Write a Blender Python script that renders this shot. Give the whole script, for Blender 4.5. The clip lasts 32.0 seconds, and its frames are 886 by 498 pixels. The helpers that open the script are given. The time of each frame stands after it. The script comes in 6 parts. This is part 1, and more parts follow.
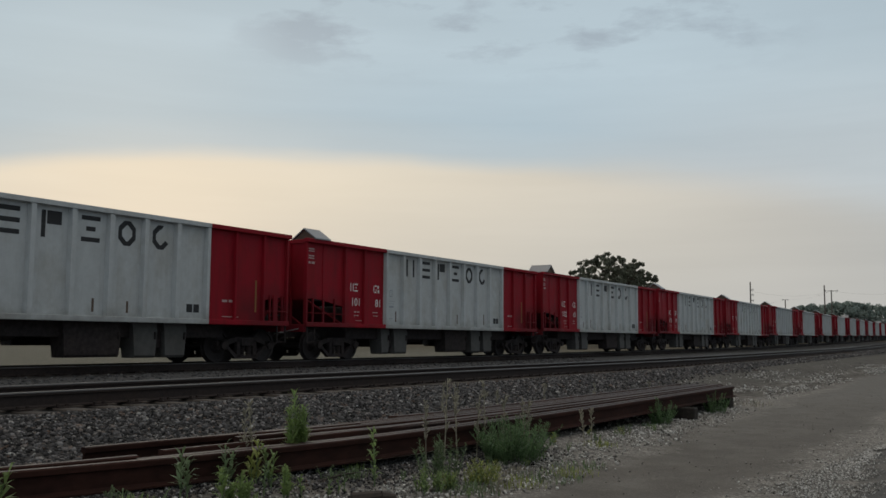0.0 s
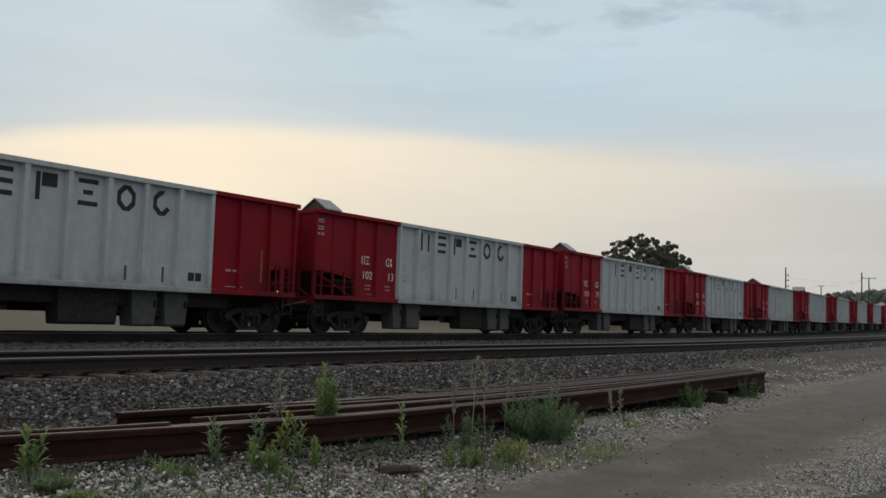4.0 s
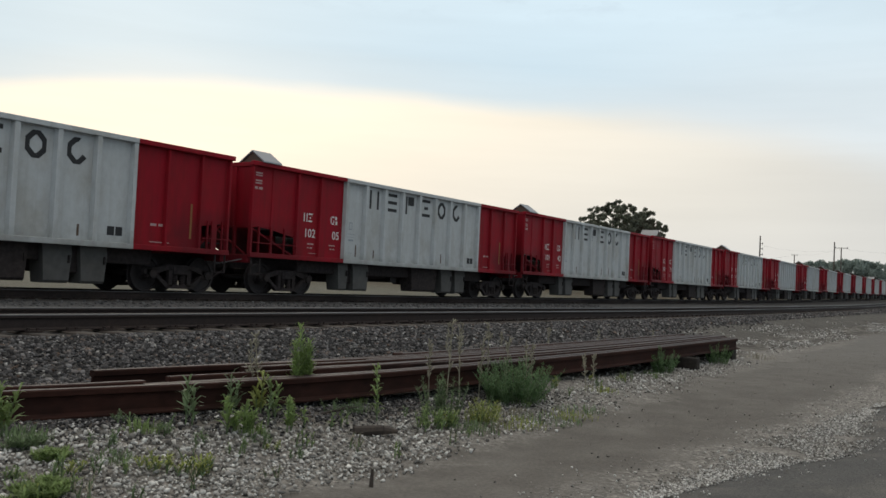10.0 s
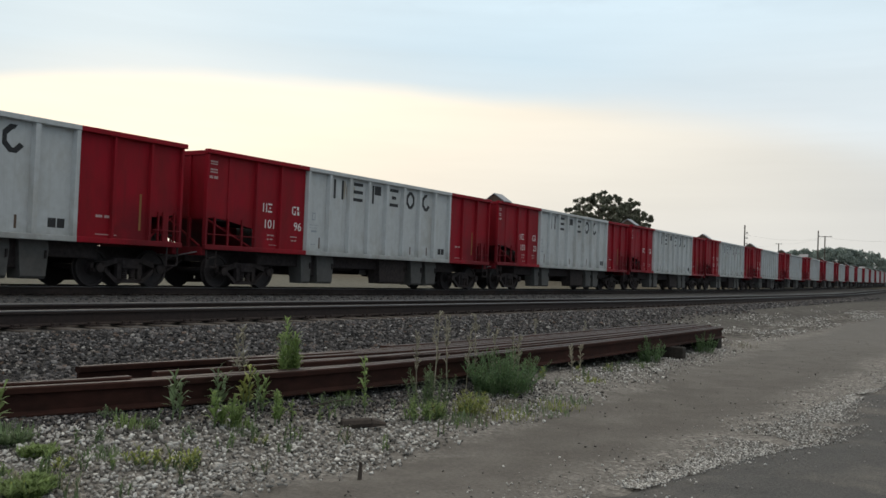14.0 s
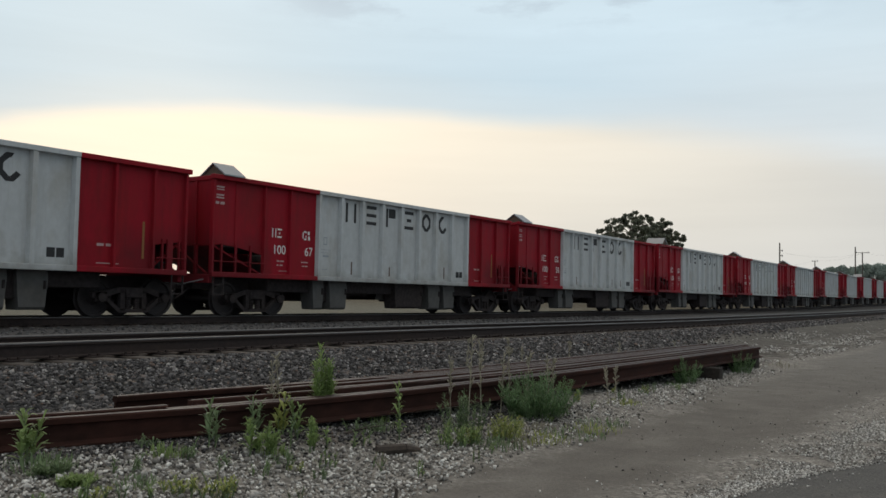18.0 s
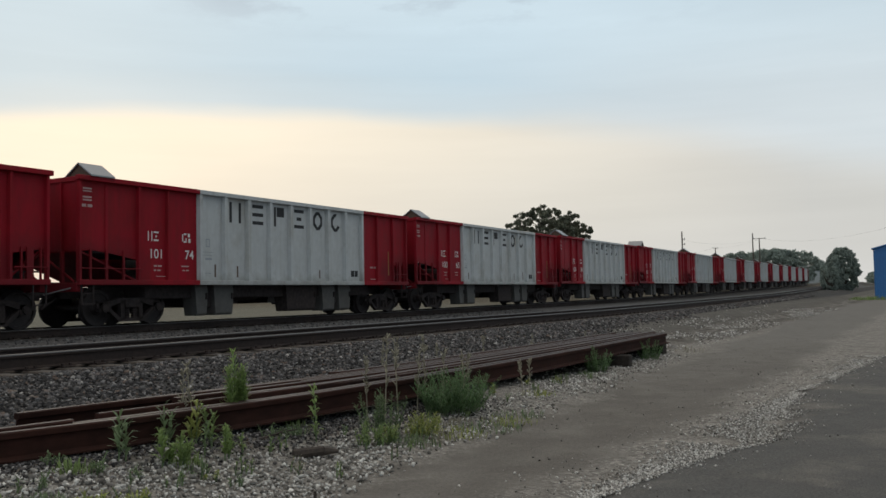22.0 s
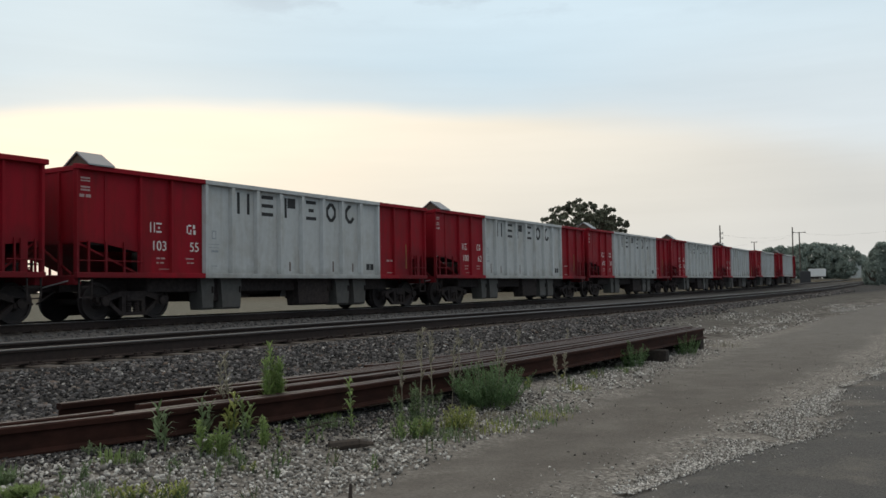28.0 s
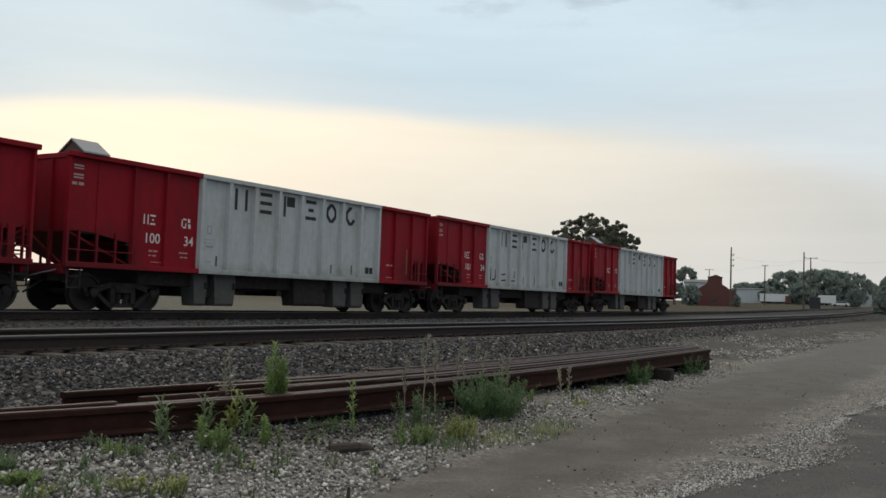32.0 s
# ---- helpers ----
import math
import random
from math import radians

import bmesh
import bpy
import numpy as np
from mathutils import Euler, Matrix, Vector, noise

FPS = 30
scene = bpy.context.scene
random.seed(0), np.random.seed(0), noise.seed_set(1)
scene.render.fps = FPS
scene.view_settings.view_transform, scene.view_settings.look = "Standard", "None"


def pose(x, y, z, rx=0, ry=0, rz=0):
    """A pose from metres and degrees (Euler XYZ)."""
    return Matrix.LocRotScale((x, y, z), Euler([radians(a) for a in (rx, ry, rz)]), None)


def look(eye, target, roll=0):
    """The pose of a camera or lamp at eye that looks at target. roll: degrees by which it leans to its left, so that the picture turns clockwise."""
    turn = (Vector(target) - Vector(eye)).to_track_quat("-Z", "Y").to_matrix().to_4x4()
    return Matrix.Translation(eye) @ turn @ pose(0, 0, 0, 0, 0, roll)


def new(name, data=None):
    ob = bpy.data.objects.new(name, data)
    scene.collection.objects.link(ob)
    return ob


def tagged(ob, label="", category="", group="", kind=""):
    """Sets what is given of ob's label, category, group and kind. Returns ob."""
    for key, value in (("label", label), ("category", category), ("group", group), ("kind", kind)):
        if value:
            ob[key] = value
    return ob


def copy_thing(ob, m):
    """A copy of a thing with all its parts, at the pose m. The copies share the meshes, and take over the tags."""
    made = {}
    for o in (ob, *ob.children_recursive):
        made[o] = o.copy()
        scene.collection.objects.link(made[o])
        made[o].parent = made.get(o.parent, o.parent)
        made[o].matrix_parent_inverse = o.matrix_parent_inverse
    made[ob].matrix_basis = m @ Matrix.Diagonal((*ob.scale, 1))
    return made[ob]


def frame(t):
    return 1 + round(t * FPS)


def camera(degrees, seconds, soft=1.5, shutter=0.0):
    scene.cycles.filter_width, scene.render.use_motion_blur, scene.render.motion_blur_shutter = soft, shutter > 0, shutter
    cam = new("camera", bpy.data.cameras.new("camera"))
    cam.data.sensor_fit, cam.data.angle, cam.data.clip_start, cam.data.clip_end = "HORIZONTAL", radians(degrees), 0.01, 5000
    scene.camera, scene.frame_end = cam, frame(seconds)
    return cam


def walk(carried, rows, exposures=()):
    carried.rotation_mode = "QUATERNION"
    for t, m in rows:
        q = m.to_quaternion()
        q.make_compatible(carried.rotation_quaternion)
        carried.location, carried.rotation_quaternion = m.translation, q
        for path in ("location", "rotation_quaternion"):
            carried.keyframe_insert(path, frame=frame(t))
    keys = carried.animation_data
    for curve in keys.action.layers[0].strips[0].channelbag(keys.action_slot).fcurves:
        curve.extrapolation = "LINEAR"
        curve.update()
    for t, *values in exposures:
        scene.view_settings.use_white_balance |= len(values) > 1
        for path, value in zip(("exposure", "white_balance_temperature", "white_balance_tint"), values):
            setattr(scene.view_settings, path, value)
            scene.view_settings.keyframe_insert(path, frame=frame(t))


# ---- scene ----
# World: X runs along the railway, Y across it towards the tracks, Z up; yard ground at 0.
EYE = (0.0, 0.0, 1.2)
HEADING = -57.57          # turn from the path's own yaw to world axes
CAR_PITCH = 16.0
RAIL_TOP = 0.57
NEAR_TRACK, FAR_TRACK = 10.69, 19.29
# bend of the tracks, shaped to fit the camera's view
CURVE_START, CURVE_END, CURVE = 26.5, 102.5, 0.00065
GAUGE = 1.507

cam = camera(52.0, 32.0, soft=1.55)
# seconds, yaw, pitch, roll
PATH = [
    (0.0, -0.04, 5.75, -0.30),
    (0.5, 0.23, 5.84, -0.96),
    (1.0, 0.53, 5.61, -1.10),
    (1.5, 0.85, 5.00, -1.09),
    (2.0, 1.23, 4.65, -1.61),
    (2.5, 1.40, 4.72, -2.41),
    (4.5, 1.95, 4.20, -1.74),
    (5.0, 1.81, 4.20, -1.90),
    (5.5, 0.49, 4.16, -0.46),
    (6.0, -0.17, 3.63, -0.41),
    (6.5, -0.56, 3.39, -0.51),
    (7.0, -0.92, 3.48, -0.87),
    (7.5, -1.22, 3.61, -1.94),
    (8.0, -1.39, 3.24, -1.09),
    (8.5, -1.41, 2.16, -0.59),
    (9.0, -0.97, 2.22, -0.97),
    (9.5, -0.16, 2.13, -2.31),
    (10.0, 0.41, 1.99, -2.74),
    (10.5, 0.46, 1.82, -2.65),
    (11.0, 0.23, 1.83, -2.58),
    (11.5, -0.09, 1.74, -3.02),
    (12.0, -0.43, 1.60, -3.16),
    (12.5, -0.50, 1.63, -2.81),
    (13.0, -0.53, 1.63, -2.83),
    (13.5, -0.71, 1.69, -2.65),
    (14.0, -0.44, 1.53, -2.18),
    (14.5, 0.21, 1.17, -1.79),
    (16.5, 1.60, 2.41, -1.32),
    (17.0, 1.75, 2.59, -1.24),
    (17.5, 1.70, 2.80, -1.21),
    (18.0, 1.58, 2.99, -1.13),
    (18.5, 1.42, 3.19, -1.26),
    (19.0, 1.08, 3.30, -1.16),
    (19.5, 0.80, 3.14, -1.16),
    (20.0, -1.14, 3.48, 1.10),
    (20.5, -2.84, 3.32, 0.79),
    (21.0, -3.43, 2.97, 1.14),
    (21.5, -3.75, 2.83, 1.15),
    (22.0, -3.90, 2.87, 1.09),
    (22.5, -3.88, 2.71, 0.86),
    (23.0, -3.71, 2.63, 0.63),
    (23.5, -3.52, 2.52, 0.42),
    (24.0, -3.12, 2.50, 0.10),
    (24.5, -2.81, 2.55, -0.73),
    (25.0, -2.53, 2.61, -0.68),
    (25.5, -2.28, 2.71, -0.81),
    (27.5, -1.27, 2.58, -1.78),
    (28.0, -1.69, 2.52, 0.92),
    (28.5, -1.92, 2.11, 1.35),
    (29.0, -2.07, 1.93, 1.25),
    (29.5, -2.25, 2.21, 0.66),
    (30.0, -2.09, 2.53, -0.26),
    (30.5, -1.82, 2.95, -0.89),
    (31.0, -1.61, 3.09, -1.24),
    (31.5, -1.35, 3.04, -1.48),
    (32.0, -1.20, 3.01, -1.93),
]
walk(cam, [(t, pose(*EYE, 90 + p, r, y + HEADING)) for t, y, p, r in PATH],
     exposures=[(0.0, -0.47), (2.0, -0.39), (5.0, -0.21), (7.0, -0.14), (8.0, -0.10), (9.0, 0.0), (12.0, 0.10), (14.0, 0.10), (17.0, 0.0), (19.0, -0.05), (21.0, -0.11), (24.0, -0.06), (29.0, 0.02), (32.0, -0.04)])


# ---------------------------------------------------------------- world and sun
def build_world():
    world = bpy.data.worlds.new("sky")
    scene.world = world
    world.use_nodes = True
    nt = world.node_tree
    nt.nodes.clear()
    N, L = nt.nodes.new, nt.links.new
    out, bg = N("ShaderNodeOutputWorld"), N("ShaderNodeBackground")
    sky = N("ShaderNodeTexSky")
    sky.sky_type, sky.sun_disc = "NISHITA", False
    sky.sun_elevation, sky.sun_rotation = radians(9), radians(SUN_AZIMUTH)
    sky.air_density, sky.dust_density = 1.2, 2.0
    co = N("ShaderNodeTexCoord")
    sep = N("ShaderNodeSeparateXYZ")
    L(co.outputs["Generated"], sep.inputs[0])
    # elevation warped by slow noise, so the cloud's lower edge arches and frays
    mp = N("ShaderNodeMapping")
    mp.inputs["Scale"].default_value = (1.5, 1.5, 5.0)
    L(co.outputs["Generated"], mp.inputs[0])
    warp = N("ShaderNodeTexNoise")
    warp.inputs["Scale"].default_value, warp.inputs["Detail"].default_value = 1.6, 4.0
    L(mp.outputs[0], warp.inputs["Vector"])

    def math_node(op, a, b, clamp=False):
        n = N("ShaderNodeMath")
        n.operation, n.use_clamp = op, clamp
        for i, v in enumerate((a, b)):
            if isinstance(v, (int, float)):
                n.inputs[i].default_value = v
            else:
                L(v, n.inputs[i])
        return n.outputs[0]

    # the cloud deck's lower edge arches over the glow and sinks to either side
    def toward(bearing):
        dot = N("ShaderNodeVectorMath")
        dot.operation = "DOT_PRODUCT"
        L(co.outputs["Generated"], dot.inputs[0])
        dot.inputs[1].default_value = (math.cos(radians(bearing)), math.sin(radians(bearing)), 0.0)
        return dot.outputs["Value"]

    arch = math_node("MULTIPLY", math_node("SUBTRACT", 1.0, toward(39)), 0.48)
    el = math_node("ADD", sep.outputs["Z"], arch)
    el = math_node("ADD", el, math_node("MULTIPLY", math_node("SUBTRACT", warp.outputs["Fac"], 0.5), 0.045))
    # long threads fray the edge
    fm = N("ShaderNodeMapping")
    fm.inputs["Scale"].default_value = (0.8, 0.8, 15.0)
    fm.inputs["Rotation"].default_value = (radians(4), radians(-3), 0.0)
    L(co.outputs["Generated"], fm.inputs[0])
    thread = N("ShaderNodeTexNoise")
    thread.inputs["Scale"].default_value, thread.inputs["Detail"].default_value, thread.inputs["Roughness"].default_value = 2.3, 5.0, 0.55
    L(fm.outputs[0], thread.inputs["Vector"])
    el = math_node("ADD", el, math_node("MULTIPLY", math_node("SUBTRACT", thread.outputs["Fac"], 0.5), 0.016))
    # a pale rosy veil drawn out along the deck down the line
    veil = N("ShaderNodeMapRange")
    veil.interpolation_type = "SMOOTHSTEP"
    for k, v in (("From Min", 0.88), ("From Max", 0.98), ("To Max", 0.42)):
        veil.inputs[k].default_value = v
    L(toward(3), veil.inputs["Value"])
    deck = N("ShaderNodeMapRange")
    deck.interpolation_type = "SMOOTHSTEP"
    for k, v in (("From Min", 0.188), ("From Max", 0.214)):
        deck.inputs[k].default_value = v
    L(el, deck.inputs["Value"])
    # its edge melts away down the line
    L(math_node("ADD", math_node("MULTIPLY", veil.outputs[0], 0.07), 0.214), deck.inputs["From Max"])
    # bright haze under the deck: cream towards the low sun, grey elsewhere and down at the horizon
    glow = N("ShaderNodeMapRange")
    for k, v in (("From Min", 0.72), ("From Max", 0.97)):
        glow.inputs[k].default_value = v
    L(toward(50), glow.inputs["Value"])
    low = N("ShaderNodeMapRange")
    for k, v in (("From Min", 0.02), ("From Max", 0.17)):
        low.inputs[k].default_value = v
    L(sep.outputs["Z"], low.inputs["Value"])
    haze = N("ShaderNodeMix")
    haze.data_type = "RGBA"
    haze.inputs["A"].default_value = (0.66, 0.66, 0.635, 1)
    haze.inputs["B"].default_value = (1.08, 0.965, 0.775, 1)
    band = math_node("MULTIPLY", math_node("SUBTRACT", warp.outputs["Fac"], 0.35), 1.2)
    L(math_node("MULTIPLY", glow.outputs[0], math_node("ADD", math_node("MULTIPLY", low.outputs[0], 0.75), math_node("MULTIPLY", band, 0.25)), True), haze.inputs["Factor"])
    # the deck itself: blue-grey, a little deeper just above its edge and overhead
    ramp = N("ShaderNodeValToRGB")
    L(el, ramp.inputs[0])
    cr = ramp.color_ramp
    stops = [(0.19, (0.60, 0.68, 0.72)), (0.25, (0.54, 0.67, 0.755)), (0.34, (0.60, 0.73, 0.81)), (0.55, (0.48, 0.58, 0.65)), (1.0, (0.35, 0.42, 0.475))]
    while len(cr.elements) < len(stops):
        cr.elements.new(0.5)
    for e, (p, c) in zip(cr.elements, stops):
        e.position, e.color = p, (*c, 1)
    # thin cloud overhead lets the most light through, and a whiter one
    over = N("ShaderNodeMapRange")
    over.interpolation_type = "SMOOTHSTEP"
    for k, v in (("From Min", 0.41), ("From Max", 0.88)):
        over.inputs[k].default_value = v
    L(sep.outputs["Z"], over.inputs["Value"])
    zenith = N("ShaderNodeMix")
    zenith.data_type = "RGBA"
    L(over.outputs[0], zenith.inputs["Factor"])
    # thinner, brighter cloud away to the south-east, thicker over the train's way
    side = N("ShaderNodeHueSaturation")
    # sky behind the yard, out of view, brightened to light the cars' end sheets
    back = N("ShaderNodeMapRange")
    for k, v in (("From Min", -0.3), ("From Max", -0.95), ("To Max", 0.95)):
        back.inputs[k].default_value = v
    L(toward(15), back.inputs["Value"])
    L(math_node("ADD", math_node("ADD", math_node("MULTIPLY", toward(15), 0.30), 0.80), back.outputs[0]), side.inputs["Value"])
    L(ramp.outputs[0], side.inputs["Color"])
    L(side.outputs[0], zenith.inputs["A"])
    zenith.inputs["B"].default_value = (0.93, 0.895, 0.835, 1)
    # the veil thins out upwards
    lowsky = N("ShaderNodeMapRange")
    lowsky.interpolation_type = "SMOOTHSTEP"
    for k, v in (("From Min", 0.34), ("From Max", 0.14)):
        lowsky.inputs[k].default_value = v
    L(sep.outputs["Z"], lowsky.inputs["Value"])
    veiled = N("ShaderNodeMix")
    veiled.data_type = "RGBA"
    L(math_node("MULTIPLY", veil.outputs[0], lowsky.outputs[0]), veiled.inputs["Factor"])
    L(zenith.outputs["Result"], veiled.inputs["A"])
    veiled.inputs["B"].default_value = (0.82, 0.78, 0.735, 1)
    plain = N("ShaderNodeMix")
    plain.data_type = "RGBA"
    L(deck.outputs[0], plain.inputs["Factor"])
    L(haze.outputs["Result"], plain.inputs["A"])
    L(veiled.outputs["Result"], plain.inputs["B"])
    # grey wisps and pale streaks in the deck
    wm = N("ShaderNodeMapping")
    wm.inputs["Scale"].default_value = (2.2, 2.2, 7.0)
    wm.inputs["Location"].default_value = (0.3, 0.1, 0.0)
    L(co.outputs["Generated"], wm.inputs[0])
    wisp = N("ShaderNodeTexNoise")
    wisp.inputs["Scale"].default_value, wisp.inputs["Detail"].default_value, wisp.inputs["Roughness"].default_value = 3.6, 7.0, 0.58
    L(wm.outputs[0], wisp.inputs["Vector"])
    wr = N("ShaderNodeMapRange")
    wr.inputs["From Min"].default_value, wr.inputs["From Max"].default_value = 0.47, 0.60
    L(wisp.outputs["Fac"], wr.inputs["Value"])
    blob = N("ShaderNodeVectorMath")
    blob.operation = "DOT_PRODUCT"
    L(co.outputs["Generated"], blob.inputs[0])
    blob.inputs[1].default_value = (math.cos(radians(28)) * 0.94, math.sin(radians(28)) * 0.94, 0.34)
    lifted = N("ShaderNodeMapRange")
    lifted.interpolation_type = "SMOOTHSTEP"
    for k, v in (("From Min", 0.265), ("From Max", 0.325)):
        lifted.inputs[k].default_value = v
    L(sep.outputs["Z"], lifted.inputs["Value"])
    high = math_node("MULTIPLY", math_node("SUBTRACT", blob.outputs["Value"], 0.950), 45.0, True)
    # soft pale streaks, drawn out sideways
    sm = N("ShaderNodeMapping")
    sm.inputs["Scale"].default_value = (0.9, 0.9, 6.0)
    sm.inputs["Rotation"].default_value = (radians(10), radians(-8), 0.0)
    L(co.outputs["Generated"], sm.inputs[0])
    streak = N("ShaderNodeTexNoise")
    streak.inputs["Scale"].default_value, streak.inputs["Detail"].default_value, streak.inputs["Roughness"].default_value = 2.4, 6.0, 0.5
    L(sm.outputs[0], streak.inputs["Vector"])
    fr = N("ShaderNodeMapRange")
    for k, v in (("From Min", 0.3), ("From Max", 0.7), ("To Min", 0.975), ("To Max", 1.025)):
        fr.inputs[k].default_value = v
    L(thread.outputs["Fac"], fr.inputs["Value"])
    sr = N("ShaderNodeMapRange")
    for k, v in (("From Min", 0.3), ("From Max", 0.7), ("To Min", 0.96), ("To Max", 1.045)):
        sr.inputs[k].default_value = v
    L(streak.outputs["Fac"], sr.inputs["Value"])
    streaked = N("ShaderNodeHueSaturation")
    L(math_node("MULTIPLY", sr.outputs[0], fr.outputs[0]), streaked.inputs["Value"])
    L(plain.outputs["Result"], streaked.inputs["Color"])
    dark = N("ShaderNodeMix")
    dark.data_type = "RGBA"
    L(math_node("MULTIPLY", math_node("MULTIPLY", wr.outputs[0], math_node("MULTIPLY", high, lifted.outputs[0])), 0.60), dark.inputs["Factor"])
    L(streaked.outputs[0], dark.inputs["A"])
    dark.inputs["B"].default_value = (0.42, 0.49, 0.57, 1)
    # the clear sky behind the cloud still tints the whole
    add = N("ShaderNodeMix")
    add.data_type, add.blend_type = "RGBA", "ADD"
    add.inputs["Factor"].default_value = 0.004
    L(dark.outputs["Result"], add.inputs["A"])
    L(sky.outputs[0], add.inputs["B"])
    L(add.outputs["Result"], bg.inputs[0])
    bg.inputs[1].default_value = SKY_STRENGTH
    L(bg.outputs[0], out.inputs[0])


SUN_AZIMUTH = 90 - 52
SKY_STRENGTH = 1.0
build_world()
sun = new("sun", bpy.data.lights.new("sun", "SUN"))
sun.data.energy, sun.data.angle, sun.data.color = 0.5, radians(25), (1.0, 0.86, 0.68)
sun.matrix_world = look((40 * math.cos(radians(52)), 40 * math.sin(radians(52)), 14), (0, 0, 0))


# ---------------------------------------------------------------- materials
def material(name, color, rough=0.7, metal=0.0, grain=0.15, scale=8.0, bump=0.0, stain=None, stain_amount=0.4, stain_scale=0.7,
             second=None, second_amount=0.5, spec=0.5, per_piece=0.0, stretch=(1, 1, 1), streak=None, own_pattern=False, streak_amount=0.6):
    """Base colour with fine grain, larger patches of a second colour, stains and relief, all in object space."""
    m = bpy.data.materials.new(name)
    m.use_nodes = True
    nt = m.node_tree
    N, L = nt.nodes.new, nt.links.new
    b = nt.nodes["Principled BSDF"]
    b.inputs["Metallic"].default_value = metal
    b.inputs["Specular IOR Level"].default_value = spec
    co = N("ShaderNodeTexCoord")
    mp = N("ShaderNodeMapping")
    mp.inputs["Scale"].default_value = stretch
    where = co.outputs["Object"]
    if own_pattern:
        own = N("ShaderNodeObjectInfo")
        sc = N("ShaderNodeMath")
        sc.operation = "MULTIPLY"
        sc.inputs[1].default_value = 60.0
        L(own.outputs["Random"], sc.inputs[0])
        sh = N("ShaderNodeVectorMath")
        sh.operation = "ADD"
        L(where, sh.inputs[0])
        L(sc.outputs[0], sh.inputs[1])
        where = sh.outputs[0]
    L(where, mp.inputs[0])

    def noise_tex(s, detail=5.0, rough_=0.6):
        n = N("ShaderNodeTexNoise")
        n.inputs["Scale"].default_value, n.inputs["Detail"].default_value, n.inputs["Roughness"].default_value = s, detail, rough_
        L(mp.outputs[0], n.inputs["Vector"])
        return n.outputs["Fac"]

    def mix(fac, a, bcol, blend="MIX"):
        x = N("ShaderNodeMix")
        x.data_type, x.blend_type = "RGBA", blend
        for k, v in (("Factor", fac), ("A", a), ("B", bcol)):
            if isinstance(v, (int, float)):
                x.inputs[k].default_value = v
            elif isinstance(v, tuple):
                x.inputs[k].default_value = (*v, 1) if len(v) == 3 else v
            else:
                L(v, x.inputs[k])
        return x.outputs["Result"]

    def ranged(v, a, bb, c=0.0, d=1.0):
        r = N("ShaderNodeMapRange")
        for k, val in (("From Min", a), ("From Max", bb), ("To Min", c), ("To Max", d)):
            r.inputs[k].default_value = val
        L(v, r.inputs["Value"])
        return r.outputs[0]

    col = tuple(color)
    fine = noise_tex(scale, 6.0)
    if second is not None:
        col = mix(ranged(noise_tex(stain_scale * 2.3), 0.42, 0.62, 0.0, second_amount), col, tuple(second))
    if stain is not None:
        col = mix(ranged(noise_tex(stain_scale, 7.0, 0.65), 0.5, 0.68, 0.0, stain_amount), col, tuple(stain))
    if streak is not None:
        sm = N("ShaderNodeMapping")
        sm.inputs["Scale"].default_value = (5.0, 1.0, 0.22)
        L(where, sm.inputs[0])
        n = N("ShaderNodeTexNoise")
        n.inputs["Scale"].default_value, n.inputs["Detail"].default_value, n.inputs["Roughness"].default_value = 1.6, 6.0, 0.62
        L(sm.outputs[0], n.inputs["Vector"])
        col = mix(ranged(n.outputs["Fac"], 0.52, 0.74, 0.0, streak_amount), col, tuple(streak))
    lo, hi = 1 - grain, 1 + grain
    shade = N("ShaderNodeHueSaturation")
    L(ranged(fine, 0.3, 0.7, lo, hi), shade.inputs["Value"])
    if isinstance(col, tuple):
        shade.inputs["Color"].default_value = (*col, 1)
    else:
        L(col, shade.inputs["Color"])
    col = shade.outputs[0]
    if per_piece:
        info = N("ShaderNodeObjectInfo")
        geo = N("ShaderNodeNewGeometry")
        both = N("ShaderNodeMath")
        both.operation = "FRACT"
        s = N("ShaderNodeMath")
        s.operation = "ADD"
        L(info.outputs["Random"], s.inputs[0])
        L(geo.outputs["Random Per Island"], s.inputs[1])
        L(s.outputs[0], both.inputs[0])
        h = N("ShaderNodeHueSaturation")
        L(ranged(both.outputs[0], 0.0, 1.0, 1 - per_piece, 1 + per_piece), h.inputs["Value"])
        L(col, h.inputs["Color"])
        col = h.outputs[0]
    L(col, b.inputs["Base Color"])
    L(ranged(fine, 0.3, 0.7, max(0.02, rough - 0.1), min(1.0, rough + 0.1)), b.inputs["Roughness"])
    if bump:
        bp = N("ShaderNodeBump")
        bp.inputs["Strength"].default_value, bp.inputs["Distance"].default_value = bump, 0.02
        L(fine, bp.inputs["Height"])
        L(bp.outputs[0], b.inputs["Normal"])
    return m


def leaf_material(name, color, through_light=0.35, vary=0.3):
    m = material(name, color, 0.6, grain=0.2, scale=6, per_piece=vary, spec=0.25)
    nt = m.node_tree
    b, out = nt.nodes["Principled BSDF"], nt.nodes["Material Output"]
    tr = nt.nodes.new("ShaderNodeBsdfTranslucent")
    mx = nt.nodes.new("ShaderNodeMixShader")
    mx.inputs[0].default_value = through_light
    nt.links.new(b.inputs["Base Color"].links[0].from_socket, tr.inputs["Color"])
    nt.links.new(b.outputs[0], mx.inputs[1])
    nt.links.new(tr.outputs[0], mx.inputs[2])
    nt.links.new(mx.outputs[0], out.inputs["Surface"])
    return m


